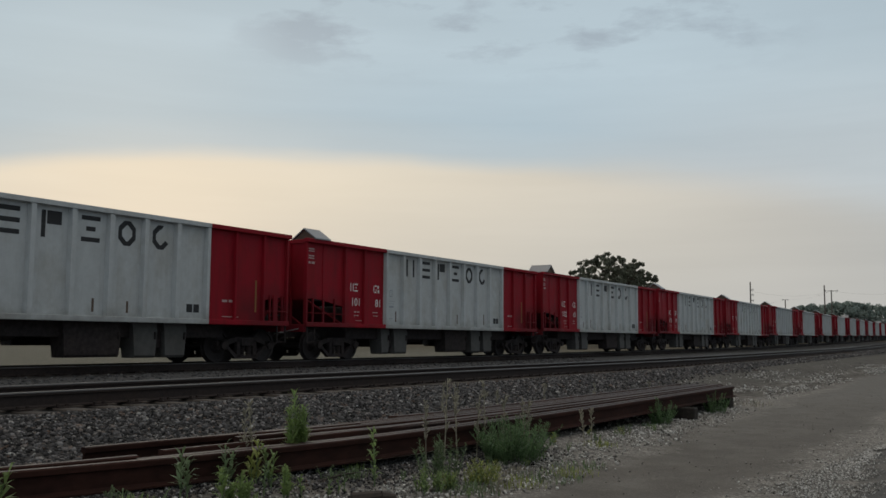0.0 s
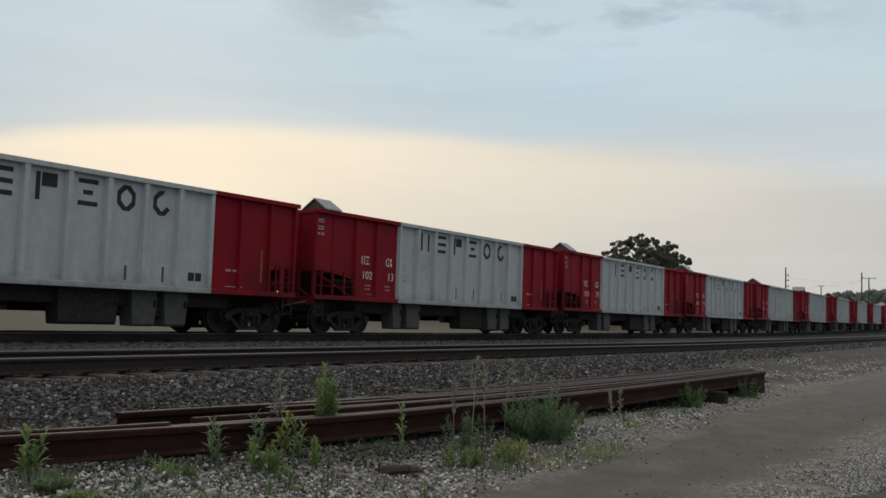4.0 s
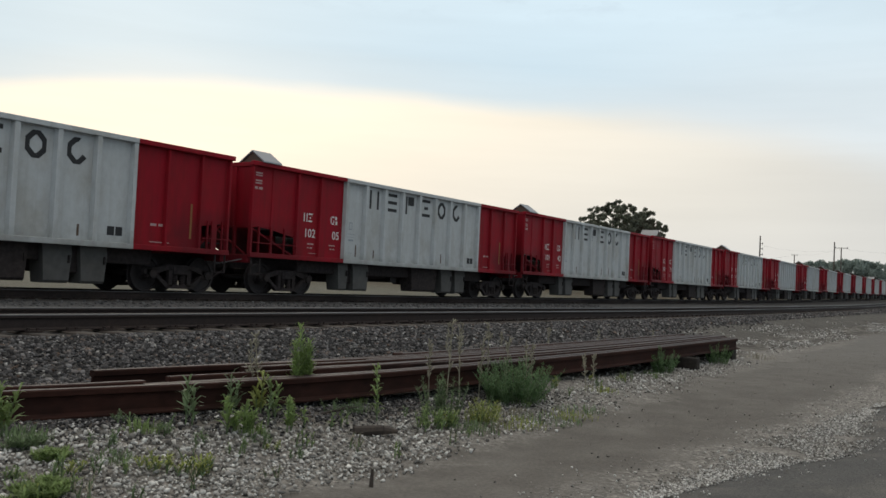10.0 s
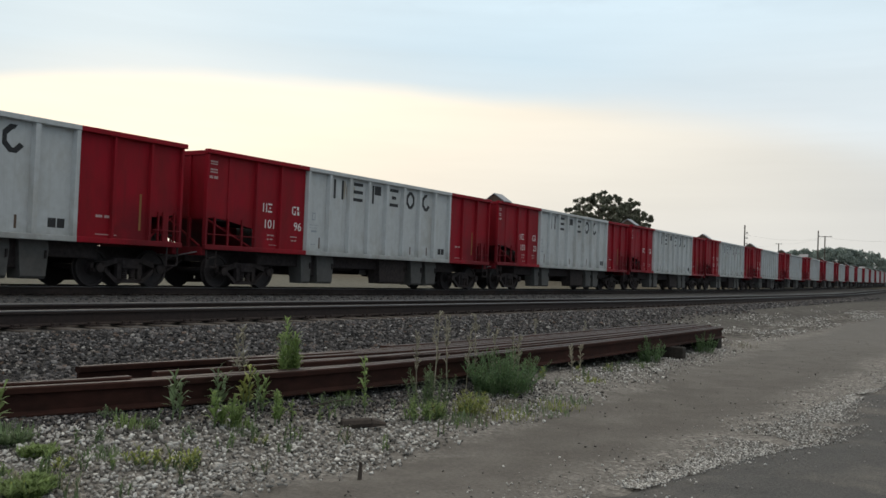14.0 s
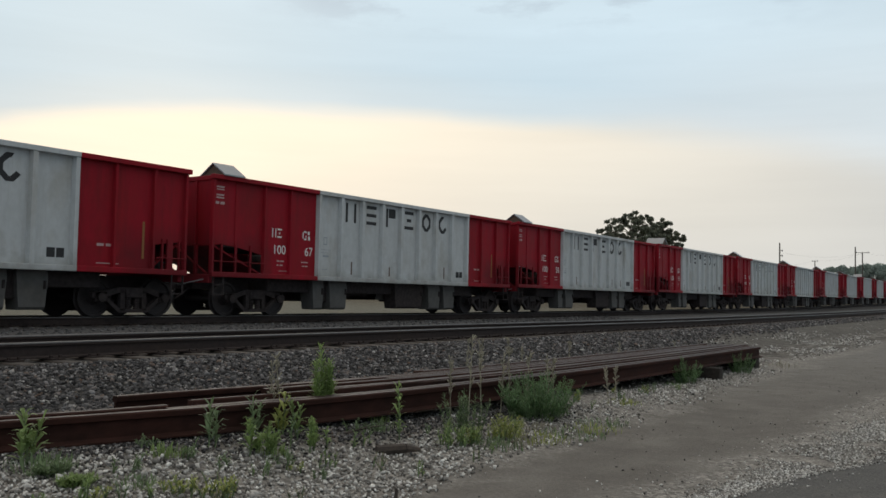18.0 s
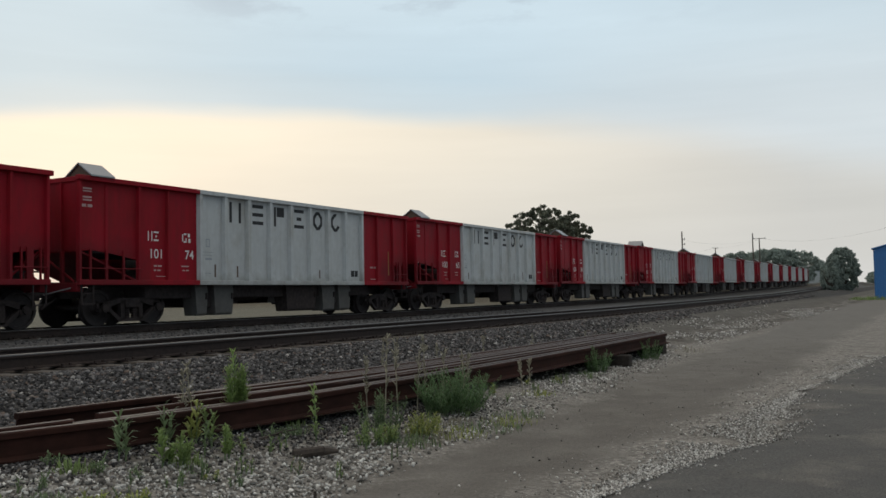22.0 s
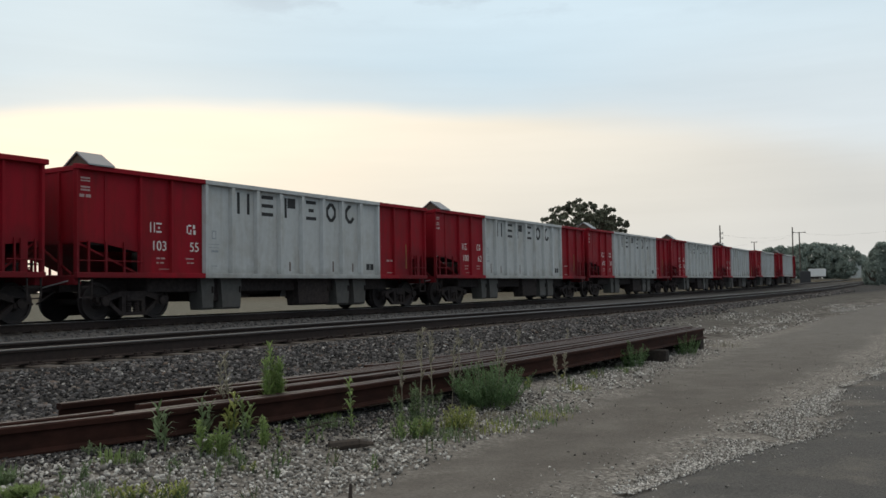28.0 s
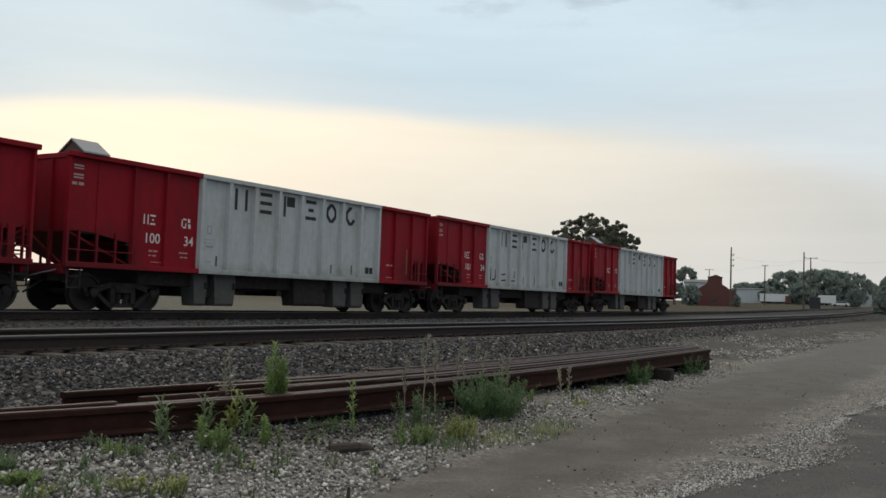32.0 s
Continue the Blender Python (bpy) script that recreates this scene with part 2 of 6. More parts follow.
def stone_material(name, stops, rough=0.9):
    """Broken stone: each piece takes its own tone."""
    m = bpy.data.materials.new(name)
    m.use_nodes = True
    nt = m.node_tree
    N, L = nt.nodes.new, nt.links.new
    b = nt.nodes["Principled BSDF"]
    b.inputs["Roughness"].default_value, b.inputs["Specular IOR Level"].default_value = rough, 0.2
    geo = N("ShaderNodeNewGeometry")
    ramp = N("ShaderNodeValToRGB")
    cr = ramp.color_ramp
    while len(cr.elements) < len(stops):
        cr.elements.new(0.5)
    for e, (p, c) in zip(cr.elements, stops):
        e.position, e.color = p, (*c, 1)
    L(geo.outputs["Random Per Island"], ramp.inputs[0])
    co = N("ShaderNodeTexCoord")
    n = N("ShaderNodeTexNoise")
    n.inputs["Scale"].default_value, n.inputs["Detail"].default_value = 45.0, 3.0
    L(co.outputs["Object"], n.inputs["Vector"])
    r = N("ShaderNodeMapRange")
    for k, v in (("From Min", 0.3), ("From Max", 0.7), ("To Min", 0.75), ("To Max", 1.25)):
        r.inputs[k].default_value = v
    L(n.outputs["Fac"], r.inputs["Value"])
    h = N("ShaderNodeHueSaturation")
    L(r.outputs[0], h.inputs["Value"])
    L(ramp.outputs[0], h.inputs["Color"])
    L(h.outputs[0], b.inputs["Base Color"])
    return m


def sooty(m):
    """Grime gathered round the open ends of the cars and along the sills, in ragged patches."""
    nt = m.node_tree
    N, L = nt.nodes.new, nt.links.new
    b = nt.nodes["Principled BSDF"]
    old = b.inputs["Base Color"].links[0].from_socket
    co = N("ShaderNodeTexCoord")
    sep = N("ShaderNodeSeparateXYZ")
    L(co.outputs["Object"], sep.inputs[0])
    n = N("ShaderNodeTexNoise")
    n.inputs["Scale"].default_value, n.inputs["Detail"].default_value = 2.2, 6.0
    L(co.outputs["Object"], n.inputs["Vector"])

    def m_(op, a, c, clamp=False):
        k = N("ShaderNodeMath")
        k.operation, k.use_clamp = op, clamp
        for i, v in enumerate((a, c)):
            if isinstance(v, (int, float)):
                k.inputs[i].default_value = v
            else:
                L(v, k.inputs[i])
        return k.outputs[0]

    ax = m_("ABSOLUTE", sep.outputs["X"], 0.0)
    wob = m_("MULTIPLY", m_("SUBTRACT", n.outputs["Fac"], 0.5), 1.6)
    along = m_("MULTIPLY", m_("SUBTRACT", m_("ADD", ax, wob), 5.3), 1.3, True)
    height = m_("MULTIPLY", m_("SUBTRACT", 2.25, m_("ADD", sep.outputs["Z"], m_("MULTIPLY", wob, 0.5))), 1.5, True)
    fac = m_("MULTIPLY", m_("MULTIPLY", along, height), 0.55)
    x = N("ShaderNodeMix")
    x.data_type = "RGBA"
    L(fac, x.inputs["Factor"])
    L(old, x.inputs["A"])
    x.inputs["B"].default_value = (0.075, 0.014, 0.017, 1)
    L(x.outputs["Result"], b.inputs["Base Color"])
    return m


def splashed(m):
    """Road dirt thrown up along the sill, fading upward in an uneven line."""
    nt = m.node_tree
    N, L = nt.nodes.new, nt.links.new
    b = nt.nodes["Principled BSDF"]
    old = b.inputs["Base Color"].links[0].from_socket
    co = N("ShaderNodeTexCoord")
    sep = N("ShaderNodeSeparateXYZ")
    L(co.outputs["Object"], sep.inputs[0])
    n = N("ShaderNodeTexNoise")
    n.inputs["Scale"].default_value, n.inputs["Detail"].default_value = 3.0, 6.0
    L(co.outputs["Object"], n.inputs["Vector"])
    wob = N("ShaderNodeMath")
    wob.operation = "MULTIPLY_ADD"
    L(n.outputs["Fac"], wob.inputs[0])
    wob.inputs[1].default_value = 0.9
    L(sep.outputs["Z"], wob.inputs[2])
    r = N("ShaderNodeMapRange")
    for k, v in (("From Min", 1.85), ("From Max", 1.45), ("To Min", 0.0), ("To Max", 0.55)):
        r.inputs[k].default_value = v
    L(wob.outputs[0], r.inputs["Value"])
    x = N("ShaderNodeMix")
    x.data_type = "RGBA"
    L(r.outputs[0], x.inputs["Factor"])
    L(old, x.inputs["A"])
    x.inputs["B"].default_value = (0.20, 0.19, 0.17, 1)
    L(x.outputs["Result"], b.inputs["Base Color"])
    return m


RED = sooty(material("red_car_paint", (0.275, 0.0095, 0.020), 0.6, grain=0.12, scale=5, stain=(0.15, 0.012, 0.015), stain_amount=0.5, stain_scale=0.9,
                     second=(0.23, 0.014, 0.018), stretch=(1, 1, 0.35), spec=0.12, streak=(0.17, 0.014, 0.018), own_pattern=True))
WHITE = splashed(material("white_car_paint", (0.505, 0.527, 0.535), 0.55, grain=0.07, scale=7, stain=(0.33, 0.31, 0.27), stain_amount=0.55, stain_scale=0.8,
                 second=(0.47, 0.49, 0.49), stretch=(1, 1, 0.7), spec=0.25, streak=(0.33, 0.32, 0.29), own_pattern=True, streak_amount=0.32))
BLACK = material("black_lettering", (0.02, 0.02, 0.022), 0.7, grain=0.3, scale=30)
MARK = material("white_stencil", (0.72, 0.70, 0.68), 0.6, grain=0.15, scale=30)
FADED = material("faded_stencil", (0.44, 0.30, 0.29), 0.65, grain=0.3, scale=30)
FAINT = material("faint_grey_stencil", (0.30, 0.33, 0.36), 0.65, grain=0.3, scale=30)
SLOT = material("rusty_slot", (0.10, 0.065, 0.045), 0.8, grain=0.3, scale=20)
YELLOW = material("yellow_stripe", (0.24, 0.105, 0.03), 0.7, grain=0.2, scale=20)
UNDER = material("grimy_black_steel", (0.038, 0.031, 0.031), 0.85, grain=0.4, scale=9, stain=(0.05, 0.038, 0.031), bump=0.2, spec=0.15)
GATE = material("dusty_grey_steel", (0.086, 0.082, 0.078), 0.75, grain=0.25, scale=6, stain=(0.075, 0.068, 0.06), stain_amount=0.7)
WHEEL = material("wheel_steel", (0.034, 0.028, 0.028), 0.7, grain=0.3, scale=10, spec=0.25)
GALV = material("galvanised_sheet", (0.30, 0.30, 0.31), 0.45, metal=0.5, grain=0.12, scale=12, stain=(0.3, 0.27, 0.24))
RAILHEAD = material("worn_rail_head", (0.12, 0.116, 0.116), 0.55, metal=0.5, grain=0.15, scale=20, stretch=(0.2, 1, 1))
RAILBROWN = material("weathered_rail_side", (0.037, 0.028, 0.026), 0.85, grain=0.3, scale=14, stain=(0.05, 0.033, 0.024), bump=0.2, spec=0.2)
RUST = material("rusted_rail", (0.031, 0.0145, 0.0115), 0.9, grain=0.3, scale=16, stain=(0.018, 0.011, 0.0095), stain_amount=0.85, stain_scale=1.6, spec=0.1,
                second=(0.048, 0.020, 0.015), bump=0.25, per_piece=0.2, stretch=(0.4, 1, 1))
# tread tone kept lighter than the sides to stand in for light on top
RUSTHEAD = material("rusted_rail_head_lit", (0.033, 0.0195, 0.0170), 0.62, grain=0.25, scale=18, stain=(0.06, 0.036, 0.03), stain_amount=0.7, stain_scale=1.4, second=(0.062, 0.044, 0.039), spec=0.3, bump=0.3, stretch=(0.3, 1, 1))
TIE = material("old_creosoted_timber", (0.055, 0.042, 0.034), 0.9, grain=0.4, scale=25, bump=0.4, stain=(0.11, 0.095, 0.08), per_piece=0.25, stretch=(1, 0.15, 1))
BLOCK = material("tarred_timber", (0.028, 0.024, 0.021), 0.9, grain=0.35, scale=20, bump=0.4, stain=(0.06, 0.05, 0.042), spec=0.15)
STREAK = material("rust_run", (0.36, 0.32, 0.25), 0.8, grain=0.2, scale=18, stain=(0.25, 0.2, 0.14))
BARK = material("bark", (0.075, 0.058, 0.045), 0.9, grain=0.4, scale=8, bump=0.5)
# leaf colour raised past real foliage; the extra paleness is painted haze
LEAF = leaf_material("tree_leaves_hazed", (0.18, 0.19, 0.14), 0.5, 0.35)
# far leaf colour lightened and greyed to stand in for distance haze
HAZYLEAF = leaf_material("far_leaves_hazed", (0.295, 0.345, 0.31), 0.55, 0.12)
WEED = leaf_material("weed_leaves", (0.21, 0.285, 0.105), 0.4, 0.3)
BUSH = leaf_material("bush_leaves", (0.118, 0.20, 0.085), 0.4, 0.3)
BRIGHTWEED = leaf_material("bright_weed_leaves", (0.235, 0.325, 0.115), 0.5, 0.3)
YELLOWWEED = leaf_material("yellowing_weed_leaves", (0.29, 0.32, 0.095), 0.35, 0.3)
GREYWEED = leaf_material("grey_green_weed_leaves", (0.165, 0.225, 0.115), 0.35, 0.3)
BALLAST_STONE = stone_material("dark_ballast_stone", [(0.0, (0.017, 0.016, 0.016)), (0.35, (0.050, 0.047, 0.047)), (0.7, (0.108, 0.102, 0.102)), (0.88, (0.215, 0.205, 0.202)), (0.965, (0.12, 0.08, 0.06)), (0.982, (0.28, 0.27, 0.25)), (1.0, (0.42, 0.40, 0.38))])
GREY_STONE = stone_material("grey_track_gravel", [(0.0, (0.045, 0.044, 0.045)), (0.5, (0.085, 0.083, 0.083)), (1.0, (0.14, 0.137, 0.136))])
PALE_STONE = stone_material("pale_crushed_stone", [(0.0, (0.09, 0.082, 0.075)), (0.22, (0.20, 0.187, 0.169)), (0.52, (0.365, 0.348, 0.323)), (0.8, (0.54, 0.52, 0.487)), (1.0, (0.70, 0.68, 0.64))])
PEBBLE = stone_material("road_pebbles", [(0.0, (0.04, 0.037, 0.035)), (0.6, (0.10, 0.09, 0.08)), (1.0, (0.24, 0.22, 0.2))])
DRYSTEM = material("dry_stalks", (0.26, 0.235, 0.17), 0.8, grain=0.2, scale=20, per_piece=0.3)
POLEWOOD = material("pole_timber", (0.10, 0.085, 0.07), 0.9, grain=0.3, scale=6, stretch=(1, 1, 0.1))


# ---------------------------------------------------------------- mesh helpers
def part(name, bm, mat, parent=None, label="", at=None, smooth=False):
    me = bpy.data.meshes.new(name)
    bm.to_mesh(me)
    bm.free()
    me.materials.append(mat)
    if smooth:
        for p in me.polygons:
            p.use_smooth = True
    ob = new(name, me)
    if parent is not None:
        ob.parent = parent
    if at is not None:
        ob.matrix_basis = at
    return tagged(ob, label) if label else ob


def piece(name, me, parent, at):
    """One more object on a shared mesh."""
    ob = new(name, me)
    ob.parent = parent
    ob.matrix_basis = at
    return ob


def box(bm, x0, x1, y0, y1, z0, z1, bevel=0.0):
    vs = [bm.verts.new((x, y, z)) for z in (z0, z1) for y in (y0, y1) for x in (x0, x1)]
    fs = [bm.faces.new([vs[i] for i in f]) for f in ((0, 2, 3, 1), (4, 5, 7, 6), (0, 1, 5, 4), (2, 6, 7, 3), (0, 4, 6, 2), (1, 3, 7, 5))]
    if bevel:
        es = list({e for f in fs for e in f.edges})
        bmesh.ops.bevel(bm, geom=es, offset=bevel, segments=1, affect="EDGES")


def boxes(*dims, bevel=0.0):
    bm = bmesh.new()
    for d in dims:
        box(bm, *d, bevel=bevel)
    return bm


def prism(bm, outline, axis, a, b):
    """Extrude a 2D outline along an axis ('x': outline in y,z; 'y': in x,z; 'z': in x,y)."""
    def at(p, w):
        return {"x": (w, p[0], p[1]), "y": (p[0], w, p[1]), "z": (p[0], p[1], w)}[axis]
    lo = [bm.verts.new(at(p, a)) for p in outline]
    hi = [bm.verts.new(at(p, b)) for p in outline]
    n = len(outline)
    bm.faces.new(lo[::-1])
    bm.faces.new(hi)
    for i in range(n):
        bm.faces.new((lo[i], lo[(i + 1) % n], hi[(i + 1) % n], hi[i]))
    return bm


def fixed(bm):
    bmesh.ops.recalc_face_normals(bm, faces=bm.faces)
    return bm


def rod(bm, a, b, r0, r1=None, sides=8):
    a, b = Vector(a), Vector(b)
    r1 = r0 if r1 is None else r1
    q = (b - a).to_track_quat("Z", "Y")
    ra, rb = [], []
    for i in range(sides):
        t = 2 * math.pi * i / sides
        o = q @ Vector((math.cos(t), math.sin(t), 0))
        ra.append(bm.verts.new(a + o * r0))
        rb.append(bm.verts.new(b + o * r1))
    for i in range(sides):
        j = (i + 1) % sides
        bm.faces.new((ra[i], ra[j], rb[j], rb[i]))
    bm.faces.new(ra[::-1])
    bm.faces.new(rb)


def lathe(bm, profile, axis="y", sides=28):
    """Turn (radius, along) pairs about an axis through the origin."""
    rings = []
    for r, w in profile:
        ring = []
        for i in range(sides):
            t = 2 * math.pi * i / sides
            c, s = r * math.cos(t), r * math.sin(t)
            ring.append(bm.verts.new((c, w, s) if axis == "y" else (c, s, w)))
        rings.append(ring)
    for p, q in zip(rings, rings[1:]):
        for i in range(sides):
            j = (i + 1) % sides
            bm.faces.new((p[i], p[j], q[j], q[i]))
    bm.faces.new(rings[0][::-1])
    bm.faces.new(rings[-1])
    return fixed(bm)


def track_at(s, d):
    """Place and heading (radians) s metres along the railway, d metres to its side: straight, a wide left-hand bend
    fitted to the camera's view, straight again.
    """
    h = (min(max(s, CURVE_START), CURVE_END) - CURVE_START) * CURVE
    run = s if s <= CURVE_START else s - CURVE_END if s > CURVE_END else 0.0
    x, y = 0.0, 0.0
    if s > CURVE_START:
        x, y = CURVE_START + math.sin(h) / CURVE, (1 - math.cos(h)) / CURVE
    return x + run * math.cos(h) - math.sin(h) * d, y + run * math.sin(h) + math.cos(h) * d, h


def rise(x):
    """The land climbs very gently away along the railway, by heights fitted to the camera's view."""
    return 0.0035 * (min(max(x, 30.0), 80.0) - 30.0) + 0.0072 * (min(max(x, 80.0), 420.0) - 80.0)


def field_rise(x, y):
    f = min(max((y - 26.0) / 14.0, 0.0), 1.0)
    return rise(x) + f * 0.003 * (min(max(x, 60.0), 260.0) - 60.0)


def swept(bm, outline, d, stations, z0=0.0):
    """Sweep an outline (offset, height) along the railway."""
    rings = []
    for s in stations:
        ring = []
        for o, z in outline:
            x, y, _ = track_at(s, d + o)
            ring.append(bm.verts.new((x, y, z0 + z + rise(x))))
        rings.append(ring)
    n = len(outline)
    for p, q in zip(rings, rings[1:]):
        for i in range(n):
            j = (i + 1) % n
            bm.faces.new((p[i], p[j], q[j], q[i]))
    bm.faces.new(rings[0][::-1])
    bm.faces.new(rings[-1])
    return fixed(bm)


# ---------------------------------------------------------------- ground
STATIONS = [-60, -40, -25] + [x * 5.0 for x in range(-3, 9)] + [x * 12.0 for x in range(4, 70)]
BALLAST = [(6.6, 0.0), (7.2, 0.10), (8.2, 0.25), (9.1, 0.335), (12.3, 0.345), (13.3, 0.29), (16.4, 0.29), (17.5, 0.36), (21.0, 0.365), (22.0, 0.30), (23.5, 0.0)]


def ballast_height(d):
    for (a, za), (b, zb) in zip(BALLAST, BALLAST[1:]):
        if a <= d <= b:
            return za + (zb - za) * (d - a) / (b - a)
    return 0.0


def yard_height(x, y):
    """The yard swells a little towards the rails, most of all beside the pale gravel."""
    def ease(v):
        v = min(max(v, 0.0), 1.0)
        return v * v * (3 - 2 * v)
    return 0.15 * ease((y - 3.5) / 1.6) * ease((13.0 - x) / 4.0) * ease((8.5 - y) / 1.5)


def yard_bump(x, y):
    return 0.05 * noise.noise((x * 0.22, y * 0.45, 3.1)) + 0.012 * noise.noise((x * 1.3, y * 1.5, 7.7))


def ground_height(x, y):
    bump = yard_bump(x, y) if -10 < y < 6.5 and -10 < x < 60 else 0.0
    return max(ballast_height(y), yard_height(x, y)) + rise(x) + bump


ASPHALT_EDGE = [(-6, 2.1), (0, 2.05), (2.5, 2.02), (4.3, 1.94), (5.0, 1.88), (5.6, 1.74), (5.95, 1.65), (6.65, 1.56), (6.95, 1.45), (7.25, 1.30), (7.9, 1.24), (8.6, 1.26), (9.1, 1.36), (10.0, 1.45), (11.5, 1.50), (12.5, 1.38), (14, 1.27), (18, 0.85), (26, 0.2), (34, -0.6)]


def asphalt_height(x, y):
    """The worn sheet thins out over a hand's width at its edge."""
    e = float(np.interp(x, [p[0] for p in ASPHALT_EDGE], [p[1] for p in ASPHALT_EDGE]))
    return 0.058 * min(max((e - y) / 0.30, 0.0), 1.0)


def ground_material():
    m = bpy.data.materials.new("yard_ground")
    m.use_nodes = True
    nt = m.node_tree
    N, L = nt.nodes.new, nt.links.new
    b = nt.nodes["Principled BSDF"]
    b.inputs["Roughness"].default_value = 0.95
    b.inputs["Specular IOR Level"].default_value = 0.08
    co = N("ShaderNodeTexCoord")
    sep = N("ShaderNodeSeparateXYZ")

    def tex(s, detail=6.0, rough=0.6):
        n = N("ShaderNodeTexNoise")
        n.inputs["Scale"].default_value, n.inputs["Detail"].default_value, n.inputs["Roughness"].default_value = s, detail, rough
        L(co.outputs["Object"], n.inputs["Vector"])
        return n.outputs["Fac"]

    def m_(op, a, bb, clamp=False):
        n = N("ShaderNodeMath")
        n.operation, n.use_clamp = op, clamp
        for i, v in enumerate((a, bb)):
            if isinstance(v, (int, float)):
                n.inputs[i].default_value = v
            else:
                L(v, n.inputs[i])
        return n.outputs[0]

    def ranged(v, a, bb, c=0.0, d=1.0):
        r = N("ShaderNodeMapRange")
        for k, val in (("From Min", a), ("From Max", bb), ("To Min", c), ("To Max", d)):
            r.inputs[k].default_value = val
        L(v, r.inputs["Value"])
        return r.outputs[0]

    def mix(fac, a, bb):
        x = N("ShaderNodeMix")
        x.data_type = "RGBA"
        for k, v in (("Factor", fac), ("A", a), ("B", bb)):
            if isinstance(v, (int, float)):
                x.inputs[k].default_value = v
            elif isinstance(v, tuple):
                x.inputs[k].default_value = (*v, 1)
            else:
                L(v, x.inputs[k])
        return x.outputs["Result"]

    L(co.outputs["Object"], sep.inputs[0])
    X, Y = sep.outputs["X"], sep.outputs["Y"]
    broad, mid, fine = tex(0.35), tex(2.2, 7.0), tex(38.0, 4.0, 0.7)
    vor = N("ShaderNodeTexVoronoi")
    vor.inputs["Scale"].default_value = 26.0
    L(co.outputs["Object"], vor.inputs["Vector"])
    speck = ranged(vor.outputs["Color"], 0.15, 0.9, 0.55, 1.25)
    wob = m_("MULTIPLY", m_("SUBTRACT", mid, 0.5), 1.3)
    wide = m_("MULTIPLY", m_("SUBTRACT", broad, 0.5), 1.6)
    y = m_("ADD", m_("ADD", Y, wob), wide)
    # packed dirt, pale crushed stone by the rails, weedy field beyond the railway
    dirt = mix(ranged(mid, 0.35, 0.65), (0.132, 0.120, 0.107), (0.181, 0.167, 0.150))
    dirt = mix(ranged(broad, 0.42, 0.62, 0.0, 0.6), dirt, (0.109, 0.099, 0.088))
    dirt = mix(m_("MULTIPLY", ranged(X, 9.0, 24.0), ranged(mid, 0.3, 0.6, 0.45, 0.8)), dirt, (0.183, 0.174, 0.161))
    stone = mix(ranged(fine, 0.35, 0.65), (0.185, 0.170, 0.152), (0.315, 0.295, 0.268))
    st = N("ShaderNodeHueSaturation")
    L(speck, st.inputs["Value"])
    L(stone, st.inputs["Color"])
    stone = st.outputs[0]
    col = mix(ranged(m_("SUBTRACT", y, m_("MULTIPLY", X, 0.045)), 2.92, 3.42), dirt, stone)
    # dark cinder under and behind the stacked rails
    cinder = mix(ranged(mid, 0.4, 0.6), (0.055, 0.048, 0.042), (0.10, 0.088, 0.075))
    col = mix(m_("MULTIPLY", ranged(y, 4.5, 5.1), ranged(broad, 0.25, 0.45), True), col, cinder)
    # loose stone along the asphalt's edge and patches of it on the road far off
    strip = m_("MULTIPLY", ranged(y, 2.25, 1.95), ranged(mid, 0.3, 0.5), True)
    col = mix(strip, col, stone)
    far = m_("MULTIPLY", m_("MULTIPLY", ranged(X, 16.0, 24.0), ranged(Y, 4.6, 5.4)), ranged(mid, 0.45, 0.6, 0.0, 0.7), True)
    col = mix(far, col, (0.30, 0.285, 0.26))
    bed = mix(ranged(fine, 0.3, 0.7), (0.026, 0.025, 0.024), (0.080, 0.076, 0.073))
    # the bed's toe draws in towards the rails along the way
    toe = m_("SUBTRACT", m_("ADD", Y, m_("MULTIPLY", wob, 0.8)), ranged(X, 12.0, 26.0, 0.0, 1.9))
    mixed = mix(ranged(mid, 0.35, 0.65), (0.085, 0.078, 0.069), (0.135, 0.125, 0.112))
    col = mix(m_("MULTIPLY", ranged(m_("ADD", Y, wob), 5.9, 6.9), ranged(X, 12.0, 20.0), True), col, mixed)
    col = mix(ranged(toe, 6.3, 7.0), col, bed)
    between = mix(ranged(fine, 0.3, 0.7), (0.074, 0.072, 0.072), (0.118, 0.115, 0.114))
    col = mix(m_("MULTIPLY", ranged(Y, 12.2, 12.7), ranged(Y, 17.8, 17.2), True), col, between)
    field = mix(ranged(mid, 0.35, 0.65), (0.09, 0.088, 0.068), (0.145, 0.135, 0.108))
    scrub = mix(ranged(mid, 0.35, 0.65), (0.062, 0.052, 0.036), (0.10, 0.084, 0.058))
    field = mix(ranged(X, 60.0, 95.0), field, scrub)
    col = mix(ranged(Y, 23.0, 24.2), col, field)
    v = N("ShaderNodeHueSaturation")
    L(ranged(fine, 0.25, 0.75, 0.75, 1.25), v.inputs["Value"])
    L(col, v.inputs["Color"])
    L(v.outputs[0], b.inputs["Base Color"])
    bp = N("ShaderNodeBump")
    bp.inputs["Strength"].default_value, bp.inputs["Distance"].default_value = 0.5, 0.03
    L(fine, bp.inputs["Height"])
    L(bp.outputs[0], b.inputs["Normal"])
    return m


